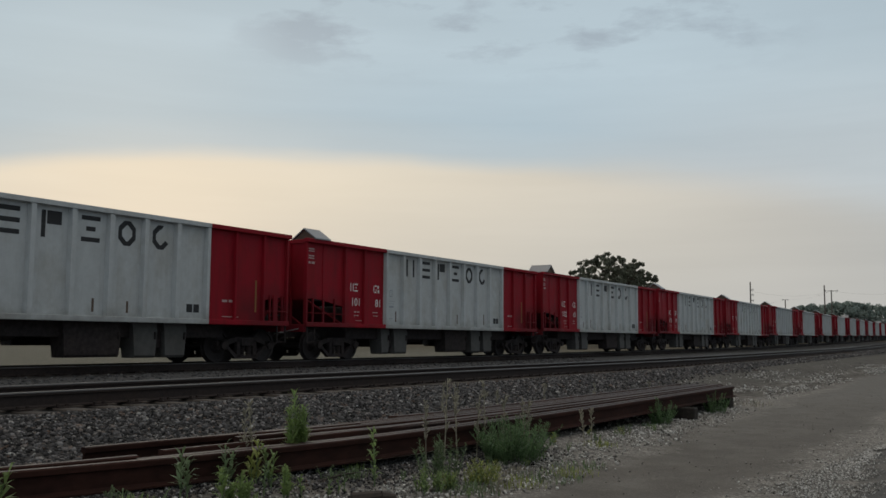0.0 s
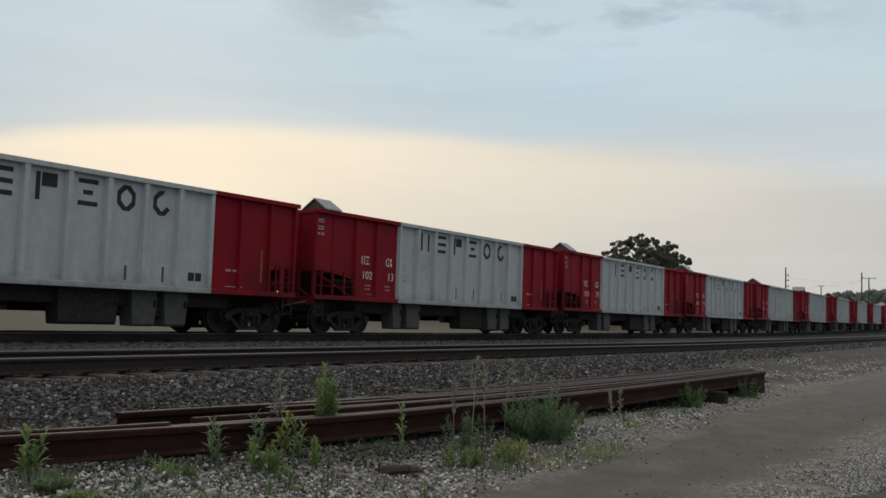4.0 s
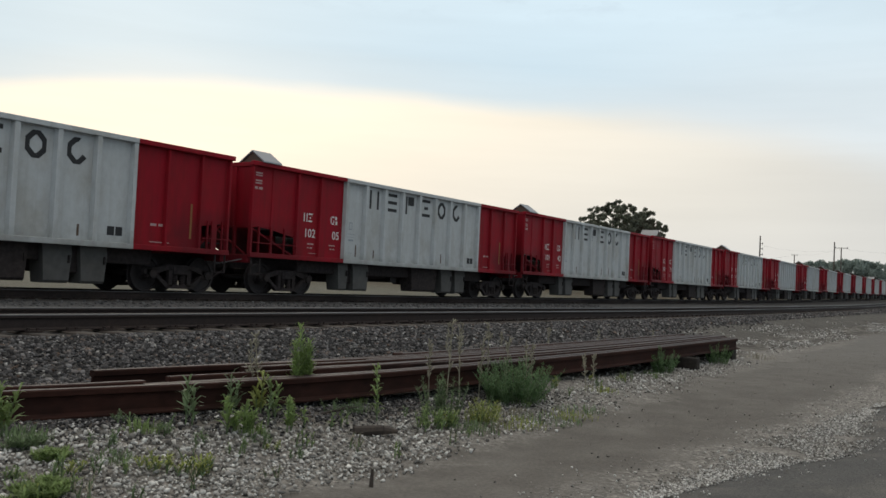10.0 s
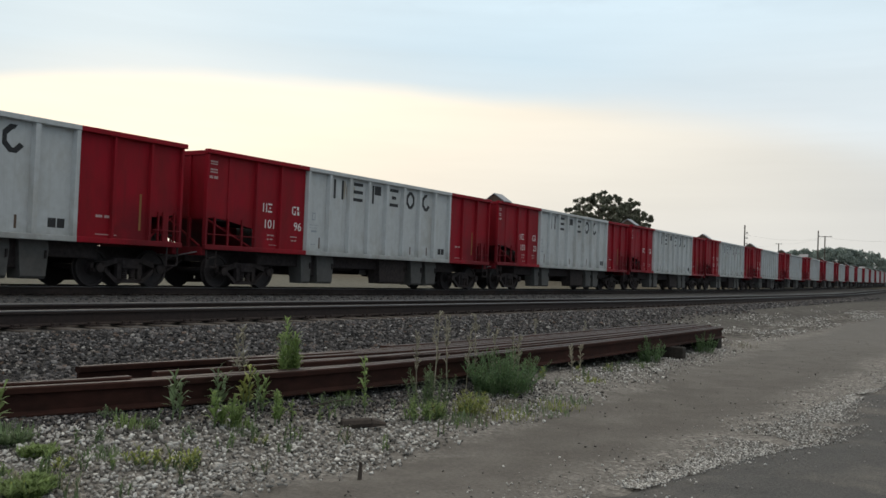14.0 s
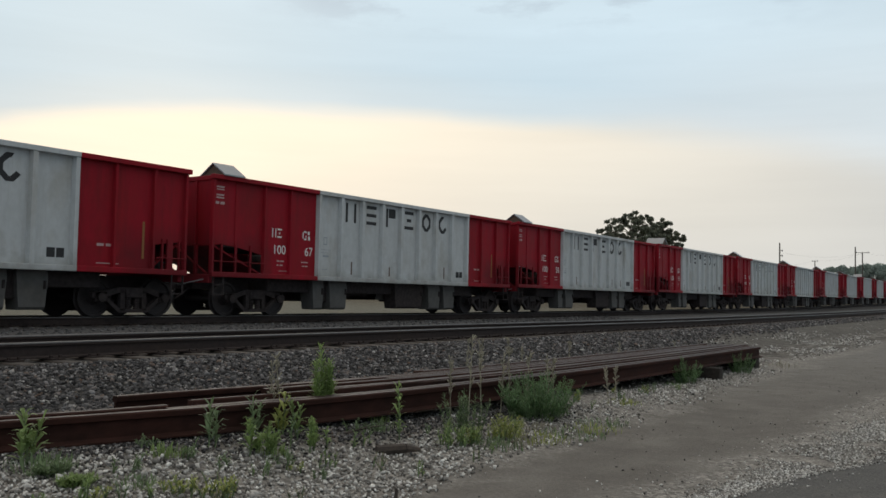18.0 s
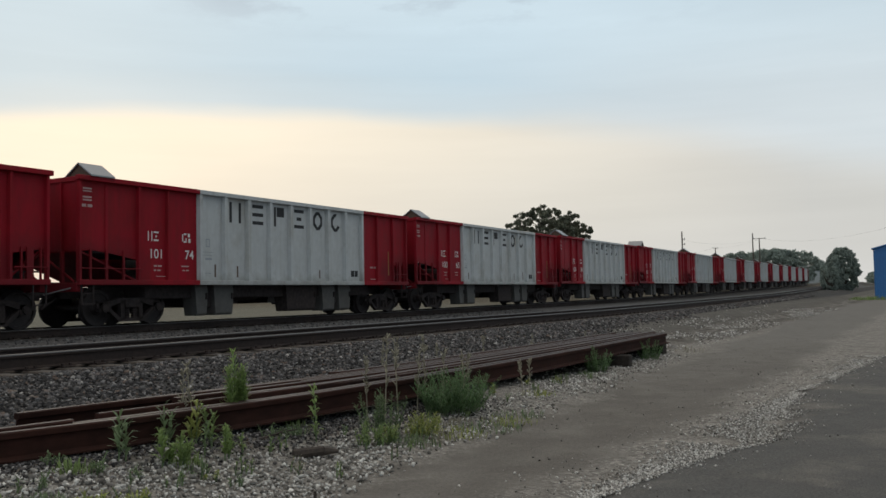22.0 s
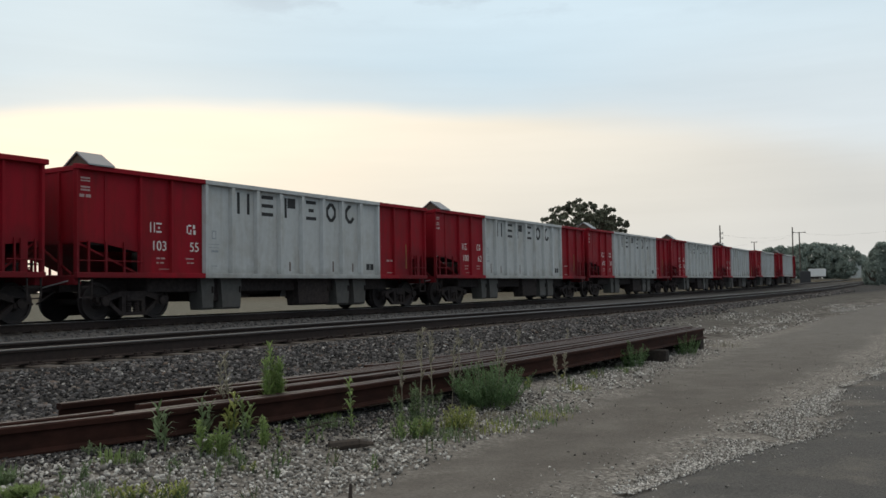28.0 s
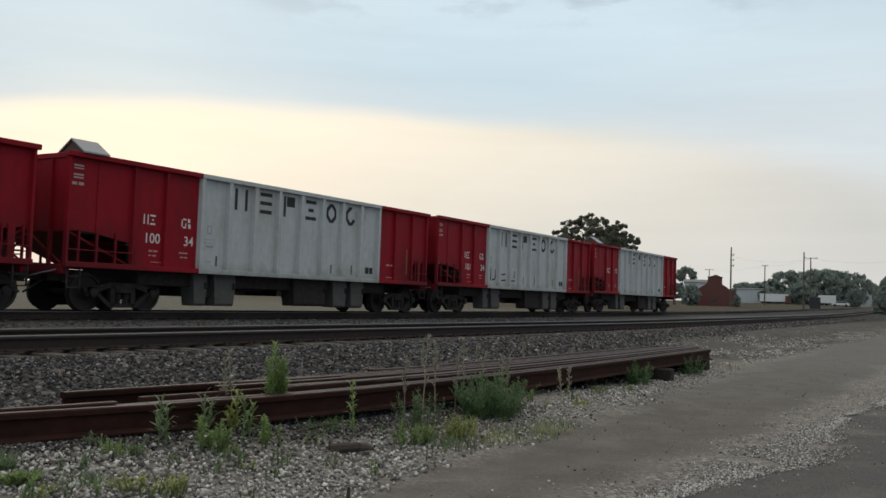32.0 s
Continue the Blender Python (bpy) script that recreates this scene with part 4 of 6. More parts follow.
def paint_marks(car, number, rng):
    y = -(SIDE - 0.115) - 0.0135
    def flat(name, rects, mat, label):
        bm = bmesh.new()
        for r in rects:
            if not isinstance(r, list):
                x0, x1, z0, z1 = r
                r = [(x0, z0), (x1, z0), (x1, z1), (x0, z1)]
            bm.faces.new([bm.verts.new((a, y, b)) for a, b in r])
        ob = part(name, bm, mat, car, label)
        if "stencil" in name:
            ob["kind"] = "stuff"
        return ob
    step = (W1 - W0 - 0.12) / 8
    for i, kind in enumerate(("posts", "bands", "block", "pair", "ring", "hook")):
        xc = W0 + 0.06 + step * (i + 1.5)
        flat("name_mark", outlined_shape(xc - 0.25, xc + 0.25, 2.83, 3.43, 0.105, kind), BLACK, "bold black painted shape")
    z0, z1, zm = 2.17, 2.42, 2.27
    flat("owner_mark", [(-5.48, -5.445, z0, z1), (-5.36, -5.325, z0, z1), (-5.28, -5.11, z1 - 0.042, z1), (-5.28, -5.11, z0, z0 + 0.042), (-5.22, -5.17, zm, zm + 0.045)], MARK, "white painted bars")
    flat("owner_mark", [(-4.26, -4.225, z0 + 0.03, z1 - 0.03), (-4.21, -4.10, z0, z0 + 0.042), (-4.21, -4.10, z1 - 0.042, z1), (-4.135, -4.10, z0 + 0.05, zm + 0.03), (-4.05, -3.97, zm + 0.05, z1), (-4.03, -3.95, z0, zm + 0.01)], MARK, "white painted bars")
    flat("data_stencil", [(-5.28, -5.17, 1.50, 1.54), (-5.14, -5.0, 1.50, 1.54), (-5.28, -5.2, 1.39, 1.425), (-5.16, -5.04, 1.39, 1.425), (-4.30, -4.02, 1.51, 1.54), (-4.26, -4.16, 1.40, 1.43), (-4.13, -4.02, 1.40, 1.43), (-5.2, -4.75, 1.24, 1.255)], FADED, "rows of small faded stencil bars")
    flat("end_stencil", [(-7.52, -7.26, 3.33, 3.37), (-7.52, -7.26, 3.27, 3.30), (-7.52, -7.26, 3.12, 3.16), (-7.52, -7.26, 3.05, 3.09), (-7.56, -7.42, 2.90, 2.97), (-7.38, -7.24, 2.90, 2.97), (5.0, 5.18, 1.62, 1.68), (5.24, 5.4, 1.62, 1.68), (5.0, 5.6, 1.22, 1.24)], FADED, "small faded stencil bars")
    flat("side_stencil", [(-3.36, -3.20, 2.28, 2.31), (-3.36, -3.20, 2.08, 2.11), (-3.36, -3.33, 2.11, 2.28), (-3.23, -3.20, 2.11, 2.28), (-3.50, -3.05, 1.93, 1.945), (-3.50, -3.10, 1.84, 1.855), (-3.38, -3.12, 1.72, 1.78), (-3.40, -3.16, 1.34, 1.36)], FAINT, "faint grey stencil bars")
    flat("data_panel", [(3.78, 3.98, 1.31, 1.52), (4.01, 4.20, 1.31, 1.52)], BLACK, "black data panel")
    # rusty slots and smudges low on the white sheet, a little different on each car
    for bay in rng.sample((0.62, 1.55, 3.45, 4.6, 5.55, 6.6), 3):
        x = W0 + 0.06 + step * bay
        h = rng.uniform(0.26, 0.42)
        flat("slot_stain", [(x, x + 0.062, 1.24, 1.24 + h)], SLOT, "rust-brown upright slot mark")
    for x, z, txt in ((-5.45, 1.72, number[:3]), (-4.17, 1.72, number[3:])):
        if not txt:
            continue
        cu = bpy.data.curves.new("number", "FONT")
        cu.body, cu.size, cu.offset = txt, 0.345, 0.002
        cu.materials.append(MARK)
        ob = new("number", cu)
        ob.parent, ob.matrix_basis = car, pose(x, y, z, 90, 0, 0)


def add_runs(car, j):
    """Rust runs below the rim of some cars, and a sprayed scrawl of dark bars on one."""
    r = random.Random(500 + j)
    y = -(SIDE - 0.115) - 0.012
    step = (W1 - W0 - 0.12) / 8
    runs = {1: (4, 0.9), 23: (6, 1.2), 32: (7, 0.5), 14: (2, 0.7), 5: (3, 0.5), 17: (5, 0.4)}.get(j)
    if runs:
        bay, length = runs
        for k in range(7):
            x = W0 + step * bay + r.uniform(-0.25, 0.35)
            z1 = TOP - 0.16 - r.uniform(0, 0.3)
            z0 = z1 - length * r.uniform(0.5, 1.3)
            w = r.uniform(0.012, 0.035)
            bm = bmesh.new()
            vs = [bm.verts.new(p) for p in ((x - w, y, z1), (x + w * 0.2, y, z0), (x + w, y, z1))]
            bm.faces.new(vs)
            part("rust_run", bm, STREAK, car, "brown rust run")
    if j == 33:
        for k, (x, z, w, h) in enumerate(((-3.3, 1.35, 0.10, 0.55), (-3.15, 1.35, 0.3, 0.1), (-2.9, 1.4, 0.1, 0.45), (-2.3, 1.35, 0.45, 0.09), (-2.3, 1.6, 0.4, 0.09), (-1.7, 1.35, 0.09, 0.45), (-1.45, 1.35, 0.5, 0.09),
                                         (-1.1, 1.5, 0.09, 0.35), (-0.75, 1.4, 0.45, 0.09), (-0.5, 1.45, 0.09, 0.4))):
            bm = bmesh.new()
            vs = [bm.verts.new(p) for p in ((x, y, z), (x + w, y, z + 0.03), (x + w - 0.02, y, z + h), (x + 0.03, y, z + h - 0.03))]
            bm.faces.new(vs)
            part("sprayed_bar", bm, BLACK, car, "dark sprayed bar")


NUMBERS = {0: "10181", 1: "10201", 2: "10281", 4: "10213", 5: "10379", 6: "10151", 7: "10018", 8: "10225", 9: "10261", 10: "10205", 11: "10143", 12: "10173", 13: "10125",
           14: "10196", 15: "10323", 17: "10299", 18: "10067", 19: "10058", 20: "10091", 21: "10078", 22: "10174", 23: "10065", 24: "10008", 25: "10137", 28: "10355",
           29: "10062", 30: "10336", 31: "10300", 32: "10034", 33: "10134"}
FIRST, LAST = -2, 34


def train_at(t):
    """Where the white panel of car 0 begins, t seconds in."""
    # small shifts at some seconds make the cars fit the camera's view
    view_shift = float(np.interp(t, (4.0, 5.0, 6.0, 16.0, 17.0, 18.0, 19.0, 20.0), (0.0, 0.27, 0.03, 0.0, 0.18, 0.14, 0.22, 0.03)))
    return 24.5409 - 16.2532 * t - 0.0026146 * t * t + 0.00009713 * t ** 3 + view_shift


def car_pose(j, t):
    s = train_at(t) + CAR_PITCH * j - W0
    xa, ya, _ = track_at(s - 5.7, FAR_TRACK)
    xb, yb, _ = track_at(s + 5.7, FAR_TRACK)
    return pose((xa + xb) / 2, (ya + yb) / 2, RAIL_TOP + rise((xa + xb) / 2), 0, 0, math.degrees(math.atan2(yb - ya, xb - xa)))


def build_hood(car, kind):
    """A small ridged sheet cover over one end; some sit with the ridge along the car, some across it."""
    z = TOP - 0.01
    gable = [(-1.58, z + 0.0), (-1.58, z + 0.035), (-1.10, z + 0.36), (-0.62, z + 0.035), (-0.62, z + 0.0), (-1.10, z + 0.325)]
    plate = [(-1.53, z), (-1.10, z + 0.30), (-0.67, z)]
    if kind != "along":
        gable, plate = ([(a * 0.80 - 6.16, b) for a, b in g] for g in (gable, plate))
    axis, a, b = ("x", -7.42, -6.70) if kind == "along" else ("y", -1.60, -0.62)
    hood = part("end_hood", fixed(prism(bmesh.new(), gable, axis, a, b)), GALV, car, "ridged galvanised sheet hood over the car's end")
    for w in (a + 0.05, b - 0.07):
        part("gable_plate", fixed(prism(bmesh.new(), plate, axis, w, w + 0.02)), SLOT, hood, "dull brown end plate")


rng = random.Random(11)
first_car = build_car()
CARS = {FIRST: first_car}
for j in range(FIRST + 1, LAST + 1):
    CARS[j] = copy_thing(first_car, pose(0, 0, 0))
for j, car in CARS.items():
    if j not in (14, 33):
        build_hood(car, "across" if j in (1, 8, 12, 20, 25) else "along")
    paint_marks(car, NUMBERS.get(j, ""), rng)
    add_runs(car, j)


# ---------------------------------------------------------------- stack of old rails
TREAD_OUTLINE = [(-0.029, 0.1845), (-0.026, 0.1885), (0.026, 0.1885), (0.029, 0.1845)]


def bent_rail(points, z, tip=0.0):
    """A rail laid along gently bending plan points, bent to fit the camera's view."""
    bm = bmesh.new()
    pts = []
    n = 14
    for k in range(n + 1):
        f = k / n * (len(points) - 1)
        i = min(int(f), len(points) - 2)
        g = f - i
        p0, p1, p2, p3 = (points[max(0, min(len(points) - 1, i + o))] for o in (-1, 0, 1, 2))
        pts.append(tuple(0.5 * (2 * b + (c - a) * g + (2 * a - 5 * b + 4 * c - d) * g * g + (3 * b - a - 3 * c + d) * g ** 3) for a, b, c, d in zip(p0, p1, p2, p3)))
    rings = []
    for k, (x, y) in enumerate(pts):
        xa, ya = pts[max(0, k - 1)]
        xb, yb = pts[min(n, k + 1)]
        h = math.atan2(yb - ya, xb - xa)
        ring = []
        for o, zz in RAIL_OUTLINE:
            oo = o * math.cos(radians(tip)) - zz * math.sin(radians(tip))
            zr = o * math.sin(radians(tip)) + zz * math.cos(radians(tip))
            ring.append(bm.verts.new((x - math.sin(h) * oo, y + math.cos(h) * oo, z + zr)))
        rings.append(ring)
    m = len(RAIL_OUTLINE)
    for p, q in zip(rings, rings[1:]):
        for i in range(m):
            bm.faces.new((p[i], p[(i + 1) % m], q[(i + 1) % m], q[i]))
    bm.faces.new(rings[0][::-1])
    bm.faces.new(rings[-1])
    rail = part("old_rail", fixed(bm), RUST)
    bm = bmesh.new()
    rings = []
    for k, (x, y) in enumerate(pts):
        xa, ya = pts[max(0, k - 1)]
        xb, yb = pts[min(n, k + 1)]
        h = math.atan2(yb - ya, xb - xa)
        ring = []
        for o, zz in TREAD_OUTLINE:
            oo = o * math.cos(radians(tip)) - zz * math.sin(radians(tip))
            zr = o * math.sin(radians(tip)) + zz * math.cos(radians(tip))
            ring.append(bm.verts.new((x - math.sin(h) * oo, y + math.cos(h) * oo, z + zr)))
        rings.append(ring)
    m = len(TREAD_OUTLINE)
    for p, q in zip(rings, rings[1:]):
        for i in range(m):
            bm.faces.new((p[i], p[(i + 1) % m], q[(i + 1) % m], q[i]))
    bm.faces.new(rings[0][::-1])
    bm.faces.new(rings[-1])
    part("rail_head", fixed(bm), RUSTHEAD, rail, "worn brown rail head, top lightened as if lit")
    return tagged(rail, "long rust-brown steel rail lying on timber blocks", "rail", "stacked old rails")


STACK_Z = 0.19
bent_rail([(-3.0, 7.3), (0.6, 6.2), (3.4, 5.36), (5.45, 4.86), (8.0, 4.63), (12.0, 4.56), (17.4, 4.62)], STACK_Z)
bent_rail([(-2.0, 7.40), (1.5, 6.35), (3.4, 5.56), (4.36, 5.33)], STACK_Z + 0.004)
bent_rail([(4.30, 5.25), (5.1, 5.11), (6.3, 4.90), (8.4, 4.79), (12.0, 4.73), (17.7, 4.80)], STACK_Z - 0.008, 4)
bent_rail([(4.62, 5.37), (6.6, 5.10), (9.2, 4.98), (13.0, 4.93), (17.9, 4.98)], STACK_Z + 0.012, -3)
bent_rail([(6.2, 5.38), (7.6, 5.22), (10.0, 5.13), (13.0, 5.10), (18.1, 5.16)], STACK_Z - 0.004, 5)
bent_rail([(4.42, 6.00), (5.3, 5.88), (6.5, 5.66), (8.6, 5.48), (12.4, 5.40), (17.8, 5.42)], STACK_Z + 0.010)
bent_rail([(5.3, 6.02), (6.7, 5.83), (9.0, 5.66), (13.2, 5.58), (17.2, 5.60)], STACK_Z - 0.006, -4)
bent_rail([(7.1, 5.44), (9.0, 5.33), (13.0, 5.26), (17.4, 5.28)], STACK_Z + 0.016, 3)

for x0, y0, dz, tip in ((5.9, 4.83, 0.004, -3), (6.4, 5.02, -0.010, 3), (5.6, 5.185, 0.010, 2), (6.9, 5.33, 0.0, -2), (6.2, 5.49, -0.004, 3), (8.2, 5.68, 0.006, 2)):
    bent_rail([(x0, y0 + 0.085 * (10.5 - x0)), (8.6, y0 + 0.075), (12.4, y0), (17.5 + 20 * dz, y0 + 0.03)], STACK_Z + dz, tip)

for x, y, h, half in ((14.05, 4.9, 3, 0.60), (17.1, 5.05, -4, 0.5)):
    bm = boxes((-0.11, 0.11, -half, half, 0.0, 0.185), bevel=0.012)
    ob = part("timber_block", bm, BLOCK, at=pose(x, y, 0.002, 0, 0, h))
    tagged(ob, "dark weathered tie block under the stacked rails", "timber", "blocks under the rails")


# ---------------------------------------------------------------- distance: poles, trees, buildings
def far_place(bearing, dist):
    """Bearing in degrees from the railway's direction, seen from the yard; returns the spot on the ground."""
    x, y = dist * math.cos(radians(bearing)), dist * math.sin(radians(bearing))
    return x, y, field_rise(x, y)


def utility_pole(bearing, dist, top, arms, label, one_sided=False):
    x, y, z = far_place(bearing, dist)
    root = tagged(new("utility_pole"), label, "utility pole", "poles along the road")
    root.matrix_basis = pose(x, y, z, 0, 0, bearing)
    h = top - z
    bm = bmesh.new()
    rod(bm, (0, 0, -0.3), (0, 0, h), 0.17, 0.11, 10)
    part("shaft", bm, POLEWOOD, root)
    for zz, w, drop in arms:
        arm = part("crossarm", boxes((-0.06, 0.06, -w, 0.0 if one_sided else w, h - zz - 0.05, h - zz + 0.05), bevel=0.01), POLEWOOD, root)
        for s in (-1,) if one_sided else (-1, 1):
            bm = bmesh.new()
            rod(bm, (0, s * w * 0.85, h - zz - drop), (0, s * w * 0.85, h - zz + 0.25), 0.07, 0.05, 8)
            part("insulator", bm, GALV, arm)
    return root


utility_pole(13.70, 170, 11.8, ((1.4, 0.5, 0.2), (2.3, 0.5, 0.2), (3.3, 0.5, 0.2)), "tall dark timber pole with stacked insulators", True)
utility_pole(11.77, 230, 11.3, ((0.1, 0.7, 0.1),), "timber utility pole with a short crossarm")
utility_pole(9.62, 190, 12.2, (), "plain dark timber pole beside the road")
utility_pole(9.25, 200, 11.7, ((0.1, 1.3, 0.1),), "timber utility pole with a wide crossarm")
utility_pole(14.95, 260, 11.2, ((0.1, 1.1, 0.1),), "far timber utility pole behind the brick building")


def cable(a, b, sag):
    cu = bpy.data.curves.new("overhead_wire", "CURVE")
    cu.dimensions, cu.bevel_depth, cu.bevel_resolution = "3D", 0.007, 1
    sp = cu.splines.new("POLY")
    sp.points.add(24)
    for i in range(25):
        f = i / 24
        p = Vector(a).lerp(Vector(b), f)
        sp.points[i].co = (p.x, p.y, p.z - sag * 4 * f * (1 - f), 1)
    cu.materials.append(UNDER)
    return tagged(new("overhead_wire", cu), "thin dark overhead wire between the poles", "wire", "overhead wires")


def up(b, d, z):
    x, y, _ = far_place(b, d)
    return (x, y, z)


cable(up(13.70, 170, 10.2), up(9.25, 200, 11.5), 0.9)
cable(up(9.25, 200, 11.6), up(0.5, 140, 10.5), 1.6)
cable(up(11.77, 230, 11.2), up(9.25, 200, 11.5), 0.5)
cable(up(14.95, 260, 11.1), up(11.77, 230, 11.2), 0.6)


def leaf_cluster(bm, rng, c, r, n, size):
    """Small bent leaf quads strewn through a ball."""
    for _ in range(n):
        v = Vector((rng.gauss(0, 1), rng.gauss(0, 1), rng.gauss(0, 1)))
        v = v.normalized() * r * rng.random() ** 0.4
        p = Vector(c) + v
        q = Euler((rng.uniform(0, 6.3), rng.uniform(0, 6.3), rng.uniform(0, 6.3))).to_matrix()
        s = size * rng.uniform(0.6, 1.4)
        a, b = q @ Vector((s, 0, 0)), q @ Vector((0, s * 0.55, 0))
        k = q @ Vector((0, 0, s * 0.2))
        vs = [bm.verts.new(p + o) for o in (-a, b + k, a, -b + k)]
        bm.faces.new(vs)


def tree(name, x, y, z, height, width, label, seed, clumps=60, per=70, leaf=0.16, trunk=0.3, base=0.35, mat=None, flat=0.8):
    rng = random.Random(seed)
    root = tagged(new(name), label, "tree")
    root.matrix_basis = pose(x, y, z)
    bm = bmesh.new()
    fork = height * base
    rod(bm, (0, 0, -0.2), (0, 0, fork), trunk, trunk * 0.7, 10)
    lf = bmesh.new()
    for i in range(9):
        a = i * 2.4 + rng.uniform(-0.3, 0.3)
        r = width * rng.uniform(0.18, 0.38)
        t = (math.cos(a) * r, math.sin(a) * r, fork + (height - fork) * rng.uniform(0.35, 0.75))
        mid = (t[0] * 0.4, t[1] * 0.4, fork + (t[2] - fork) * 0.55)
        rod(bm, (0, 0, fork * 0.95), mid, trunk * 0.5, trunk * 0.33, 7)
        rod(bm, mid, t, trunk * 0.33, trunk * 0.1, 6)
    part("trunk", bm, BARK, root)
    cz, rz = fork + (height - fork) * 0.45, (height - fork) * 0.55
    for i in range(clumps):
        u = rng.uniform(-1, 1) * 0.98
        a = rng.uniform(0, 2 * math.pi)
        rad = math.sqrt(max(0, 1 - u * u)) * rng.uniform(0.55, 1.0)
        zc = cz + u * rz * (1 if u > 0 else flat)
        c = (math.cos(a) * rad * width / 2, math.sin(a) * rad * width / 2, zc)
        leaf_cluster(lf, rng, c, width * rng.uniform(0.05, 0.095), per, leaf)
    part("crown", lf, mat or LEAF, root)
    return root


def spreading_tree(x, y, z, height, width, label, seed, clumps=400):
    """A broad low dome of separate leaf clumps on spreading limbs, open towards its lower edge."""
    rng = random.Random(seed)
    root = tagged(new("tree"), label, "tree")
    root.matrix_basis = pose(x, y, z)
    bm, lf = bmesh.new(), bmesh.new()
    fork = height * 0.30
    rod(bm, (0, 0, -0.3), (0.1, 0, fork), 0.38, 0.30, 12)
    joints = []
    for i in range(11):
        a = i * 2.4 + rng.uniform(-0.3, 0.3)
        reach = width * rng.uniform(0.16, 0.36)
        end = Vector((math.cos(a) * reach, math.sin(a) * reach, fork + (height - fork) * (0.78 - 0.40 * (reach / width / 0.36) ** 2)))
        mid = Vector((end.x * 0.45, end.y * 0.45, fork + (end.z - fork) * 0.6))
        rod(bm, (0.1, 0, fork * 0.95), mid, 0.19, 0.12, 7)
        rod(bm, mid, end, 0.12, 0.05, 6)
        joints += [mid, end, mid.lerp(end, 0.5)]
    for i in range(clumps):
        a, q = rng.uniform(0, 2 * math.pi), math.sqrt(rng.random())
        lobes = 1 + 0.10 * math.sin(3 * a + 1.0) + 0.07 * math.sin(7 * a)
        r = q * width / 2 * lobes
        roof = height - 0.35 - (height * 0.46) * q ** 2.4
        depth = rng.random() ** 1.6 * (height * 0.36) * (1 - 0.55 * q)
        c = Vector((math.cos(a) * r, math.sin(a) * r, roof - depth + rng.uniform(-0.25, 0.25)))
        near = min(joints, key=lambda p: (p - c).length)
        rod(bm, near, c, 0.035, 0.012, 4)
        size = rng.uniform(0.26, 0.52)
        for _ in range(3):
            leaf_cluster(lf, rng, c + Vector((rng.uniform(-1, 1) * size * 0.7, rng.uniform(-1, 1) * size * 0.7, rng.uniform(-0.3, 0.3) * size)), size * 0.62, 34, 0.14)
    part("trunk", bm, BARK, root)
    part("crown", lf, LEAF, root)
    return root


x, y, z = far_place(22.0, 120)
spreading_tree(x, y, z, 12.75 - z, 13.6, "dark green broadleaf tree with an open spreading crown", 3)


def hedge_tree(bearing, dist, w, top, seed, label="hazy green tree in the far tree line", base=0.12, clumps=130):
    x, y, z = far_place(bearing, dist)
    h = dist * math.tan(radians(top)) * 0.93 + 1.2 - z
    t = tree("tree", x, y, z, h, w, label, seed, clumps=clumps, per=55, leaf=0.40 * min(1.0, w / 9.0), base=base, flat=1.0, mat=HAZYLEAF)
    t["group"] = "far tree line"
    return t


for i, (b, w, top) in enumerate(((12.9, 9, 1.45), (12.1, 8, 1.5), (11.3, 9, 1.75), (10.5, 13, 2.25), (9.6, 13, 2.2), (8.7, 14, 2.45), (7.9, 12, 2.35), (7.1, 13, 2.3))):
    hedge_tree(b, 312 + (i * 37) % 30, w, top, 40 + i)
hedge_tree(6.3, 420, 14, 1.75, 48)
hedge_tree(5.85, 450, 9.2, 1.45, 61, "round green tree beside the pale building")
hedge_tree(4.75, 140, 4.4, 2.35, 62, "large round green tree by the end of the road", base=0.03, clumps=230)
hedge_tree(5.45, 126, 2.4, 1.25, 63, "low green bush beside the large tree", base=0.02)
hedge_tree(16.35, 205, 6.0, 2.4, 64, "thin-leaved tree beside the brick building")
hedge_tree(13.35, 172, 1.5, 0.75, 65, "low bush at the brick building's corner")
hedge_tree(16.0, 176, 3.6, 1.3, 66, "low green scrub beside the brick building")
hedge_tree(3.1, 480, 8.0, 0.85, 67)
hedge_tree(2.0, 430, 22.0, 0.75, 68)

BRICK = material("red_brick_wall", (0.13, 0.050, 0.042), 0.9, grain=0.15, scale=20, stain=(0.09, 0.042, 0.038), bump=0.2)
SIDING = material("pale_metal_siding", (0.50, 0.54, 0.55), 0.5, grain=0.06, scale=4, stain=(0.40, 0.42, 0.42))
TRAILER = material("white_trailer_skin", (0.70, 0.71, 0.71), 0.5, grain=0.05, scale=3, stain=(0.55, 0.54, 0.5))
ROOF = material("grey_roofing", (0.20, 0.20, 0.20), 0.8, grain=0.15, scale=3, stain=(0.13, 0.12, 0.11))
DARKPANEL = material("dark_box_paint", (0.035, 0.035, 0.04), 0.6, grain=0.2, scale=4)
BLUE = material("blue_metal_siding", (0.035, 0.16, 0.40), 0.5, grain=0.08, scale=5, stain=(0.05, 0.13, 0.30), stain_amount=0.5)
GLASS = material("dark_glass", (0.02, 0.025, 0.03), 0.12, grain=0.05, scale=3)


def placed(name, bearing, dist, label, category, turn=0.0, group=""):
    x, y, z = far_place(bearing, dist)
    root = tagged(new(name), label, category, group)
    root.matrix_basis = pose(x, y, z - 0.05, 0, 0, bearing - 90 + turn)
    return root


